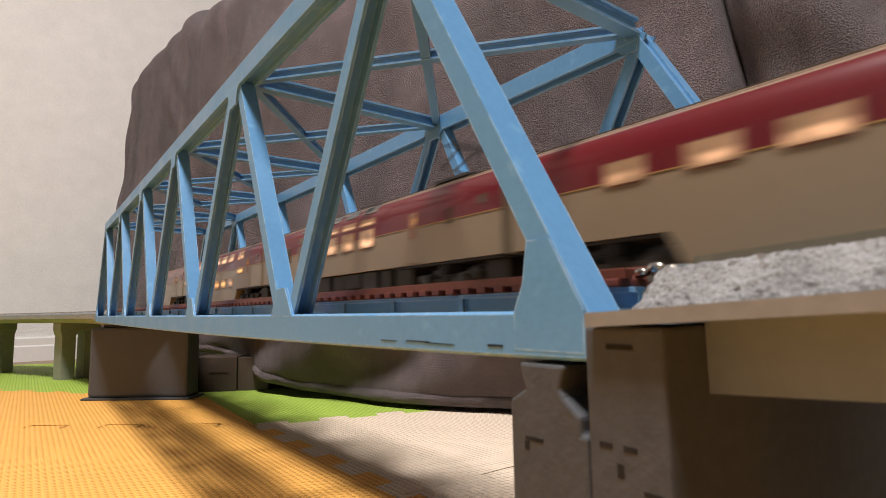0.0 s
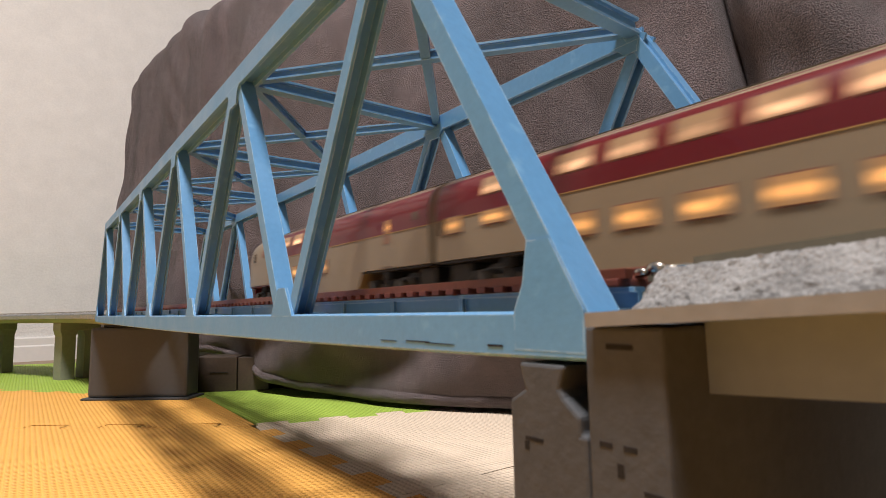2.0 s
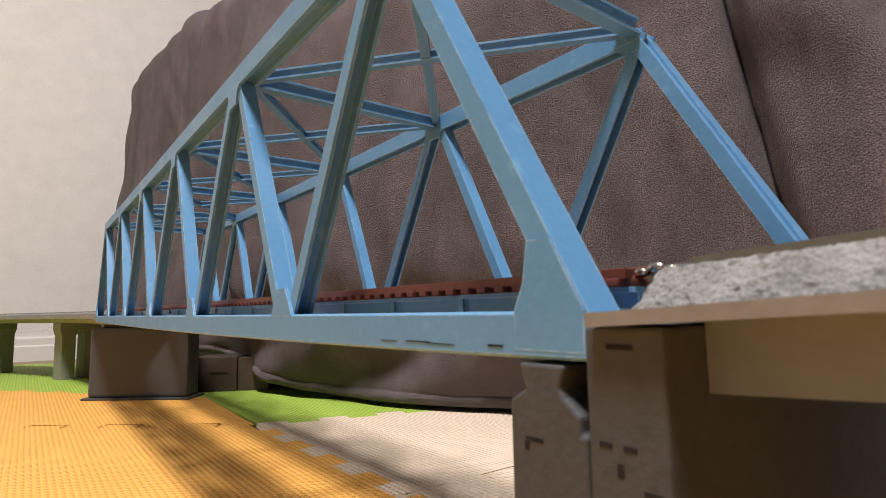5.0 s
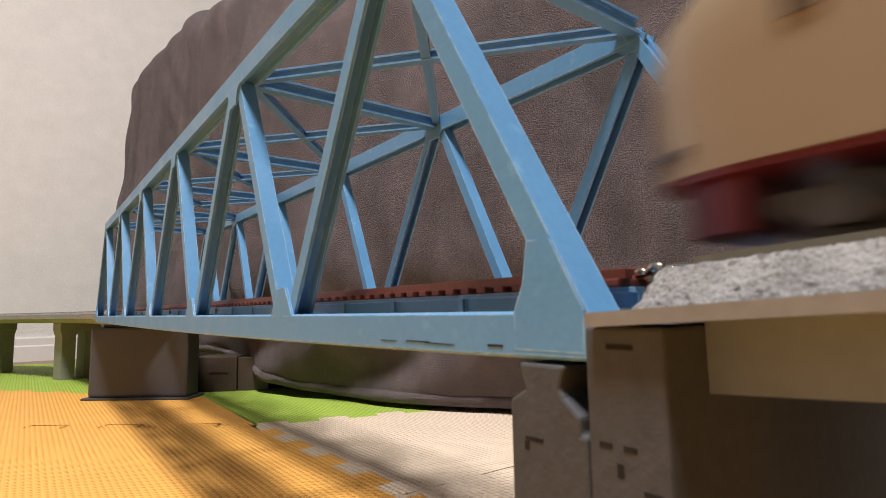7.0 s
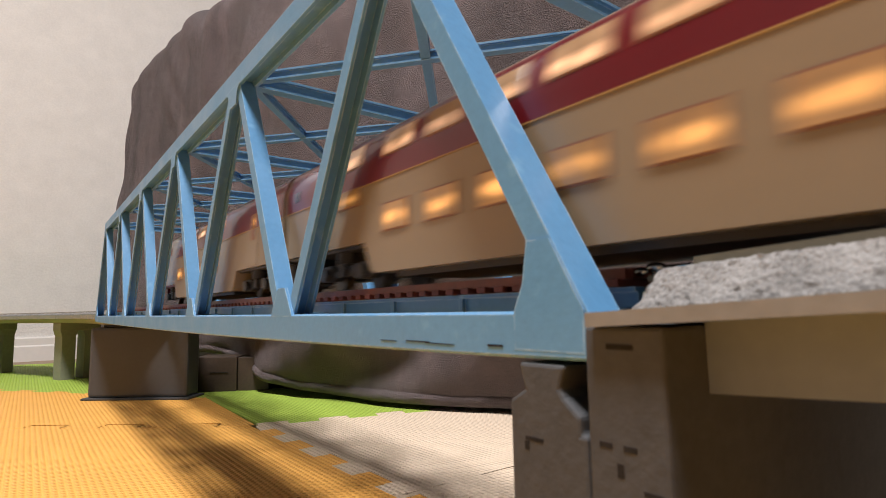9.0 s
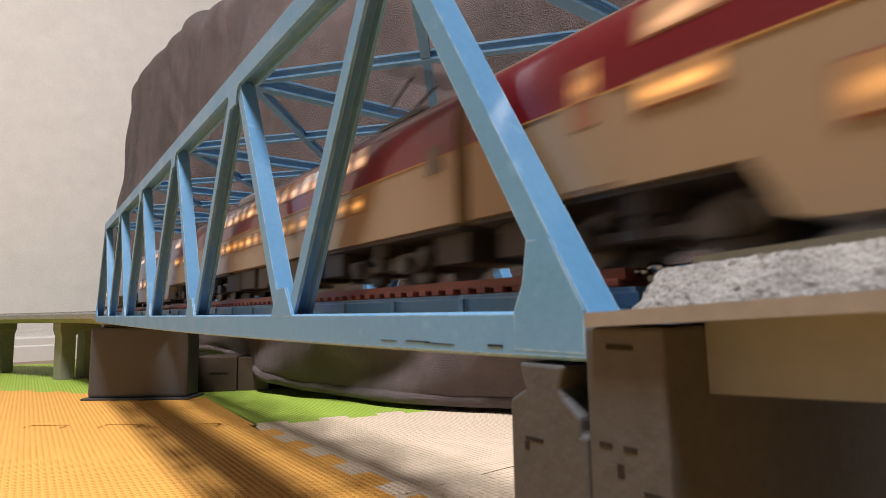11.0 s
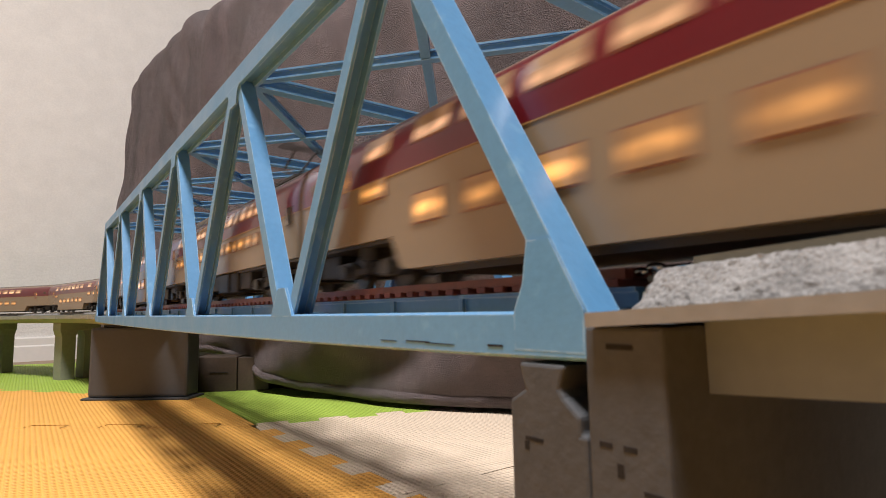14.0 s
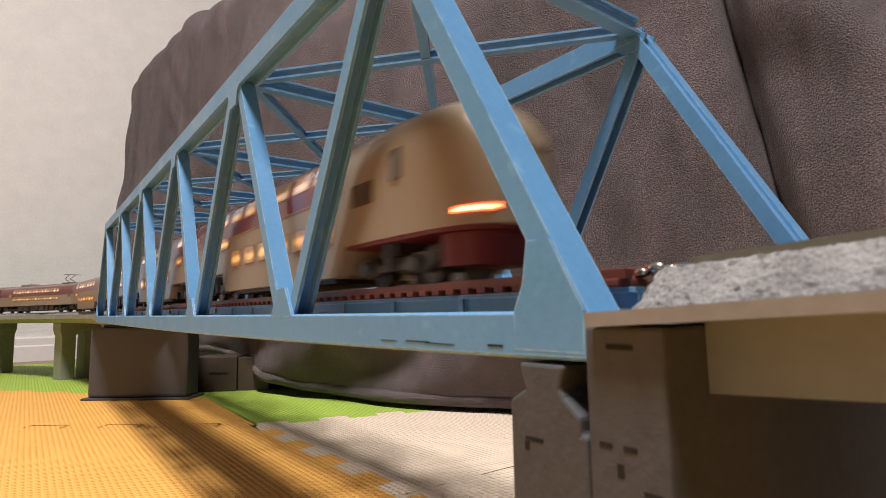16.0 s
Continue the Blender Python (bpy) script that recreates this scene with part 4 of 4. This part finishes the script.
def pantograph(car, yp):
    base = part("pantograph", box(-0.008, 0.008, yp - 0.013, yp + 0.013, 0.0508, 0.0520), GREYGEAR, car, "grey folding pantograph")
    for sx in (-1, 1):
        part("lower_arm", member((sx * 0.006, yp - 0.010, 0.0512), (sx * 0.004, yp + 0.012, 0.0590), 0.0008, 0.0008, (1, 0, 0), 0.0001, 0.0002), GREYGEAR, base)
        part("upper_arm", member((sx * 0.004, yp + 0.012, 0.0590), (sx * 0.005, yp - 0.004, 0.0655), 0.0007, 0.0007, (1, 0, 0), 0.0001, 0.0002), GREYGEAR, base)
    for yy in (-0.0065, -0.0015):
        part("contact_strip", member((-0.012, yp + yy, 0.0658), (0.012, yp + yy, 0.0658), 0.0009, 0.0007, (0, 1, 0), 0.0001, 0.0002), GREYGEAR, base)


def make_motor():
    """Motor car with two rows of sixteen small windows."""
    car = empty("train_car")
    h = BODY / 2
    part("body", shell([(-h, 1, 0.051), (h, 1, 0.051)]), CREAM, car, "cream lower body", smooth=True)
    livery(car, -h, h)
    bogie(car, -0.0885), bogie(car, 0.0885)
    gear(car, -0.064, 0.064)
    panes(car, (0.0360, 0.0425), [-0.0855 + 0.0103 * k for k in range(16)], 0.0068, WARMUP)
    panes(car, (0.0226, 0.0274), [-0.0850 + 0.0103 * k for k in range(16)], 0.0064, WARM)
    doors(car, 0.0895)
    windows(car, [(0.0262, 0.0330, [(-0.1235, -0.1175)]), (0.0275, 0.0325, [(0.0785, 0.0805)])], DARKGLASS)
    end_glass(car, 0.1215)
    ends(car, -h), ends(car, h)
    roof_units(car, (0.055,))
    pantograph(car, -0.088)
    return car


def make_saloon():
    """Motor car with five tall bays of windows, each a roof pane, a slit and a large pane."""
    car = empty("train_car")
    h = BODY / 2
    part("body", shell([(-h, 1, 0.051), (h, 1, 0.051)]), CREAM, car, "cream lower body", smooth=True)
    livery(car, -h, h)
    bogie(car, -0.0885), bogie(car, 0.0885)
    gear(car, -0.064, 0.064)
    for k in range(5):
        y, lit = 0.0475 - 0.0205 * k, k > 1
        for sgn in (-1, 1):
            part("roof_pane", strip(sgn, 0.0432, 0.0474, y, y + 0.0145, 0.0005), SMOKED, car, "smoky grey roof pane")
        windows(car, [(0.0366, 0.0398, [(y, y + 0.0145)]), (0.0252, 0.0342, [(y + 0.0005, y + 0.0140)])], WARMUP if lit else SMOKED)
    windows(car, [(0.0252, 0.0350, [(0.0760, 0.0850)]), (0.0240, 0.0302, [(0.1075, 0.1175)])], DARKGLASS)
    doors(car, -0.0700)
    windows(car, [(0.0285, 0.0350, [(-0.0990, -0.0955)])], DARKGLASS)
    end_glass(car, -0.1180)
    ends(car, -h), ends(car, h)
    pantograph(car, -0.085)
    return car


KINDS = {"lead": make_lead("lead"), "tail": make_lead("tail"), "rear": make_lead("rear"), "double": make_double(), "sleeper": make_double(False), "motor": make_motor(),
         "lounge": make_lounge(), "saloon": make_saloon()}
LABELS = {"lounge": "cream and maroon model lounge car with large lit windows", "lead": "cream and maroon model train cab car with lit windows", "tail": "cream model train cab car with glowing red tail lamps",
          "rear": "cream and maroon model train cab car at the rear", "double": "cream and maroon double-deck model sleeping car with lit windows", "sleeper": "cream and maroon double-deck model sleeping car, windowless at one end", "motor": "cream and maroon model motor car with two rows of small windows",
          "saloon": "cream and maroon model saloon car with five tall window bays"}
used = set()


def car_of(kind, group):
    src = KINDS[kind]
    ob = src if kind not in used else copy_thing(src, Matrix.Identity(4))
    used.add(kind)
    return tagged(ob, LABELS[kind], "train car", group)


ORDER = ["lead", "double", "motor", "sleeper", "motor", "double"]
NEAR = [car_of(k, "cars of the train on the near track") for k in ORDER + ["tail"]]
FAR = [car_of(k, "cars of the train on the far track") for k in ["rear", "double", "saloon", "lounge", "motor", "double", "lead"]]


def car_pose(x, s, turn):
    a, b = on_line(x, s - 0.0885), on_line(x, s + 0.0885)
    yaw = math.degrees(math.atan2(-(b[0] - a[0]), b[1] - a[1]))
    return pose((a[0] + b[0]) / 2, (a[1] + b[1]) / 2, ZRAIL, 0, 0, yaw + turn)


def far_tail(t):
    """Distance of the rear nose of the far-track train; it brakes once it has gone by."""
    if t <= 6.5:
        return 0.1525 - 0.2375 * (t - 3.0) + float(np.interp(t, (1.5, 2.5, 3.0), (0.0108, 0.0035, 0.0)))
    u = min(t - 6.5, 4.5)
    return 0.1525 - 0.2375 * 3.5 - 0.2375 * (u - u * u / 9.0)


def near_head(t):
    """Distance of the gap behind the near-track train's first car; it slows a little, then speeds up."""
    return 0.025 + 0.207 * (t - 8.405) + float(np.interp(t, (0.0, 7.0, 7.5, 8.5, 12.0, 12.5, 13.5, 14.0, 14.5, 15.0, 15.5, 16.0), (0.002, 0.002, 0.003, 0.001, 0.0040, 0.001, -0.0015, 0.001, 0.0050, 0.0055, 0.0105, 0.0120)))


def motions():
    times = [i * 0.5 for i in range(33)]
    for i, car in enumerate(NEAR):
        walk(car, [(t, car_pose(XN, near_head(t) + PITCH * (0.5 - i) + (0.001 if i == 6 else 0), 180 if i == 6 else 0)) for t in times])
    for j, car in enumerate(FAR):
        walk(car, [(t, car_pose(XF, far_tail(t) - PITCH * (j + 0.5), 180 if j in (1, 5, 6) else 0)) for t in times])


motions()
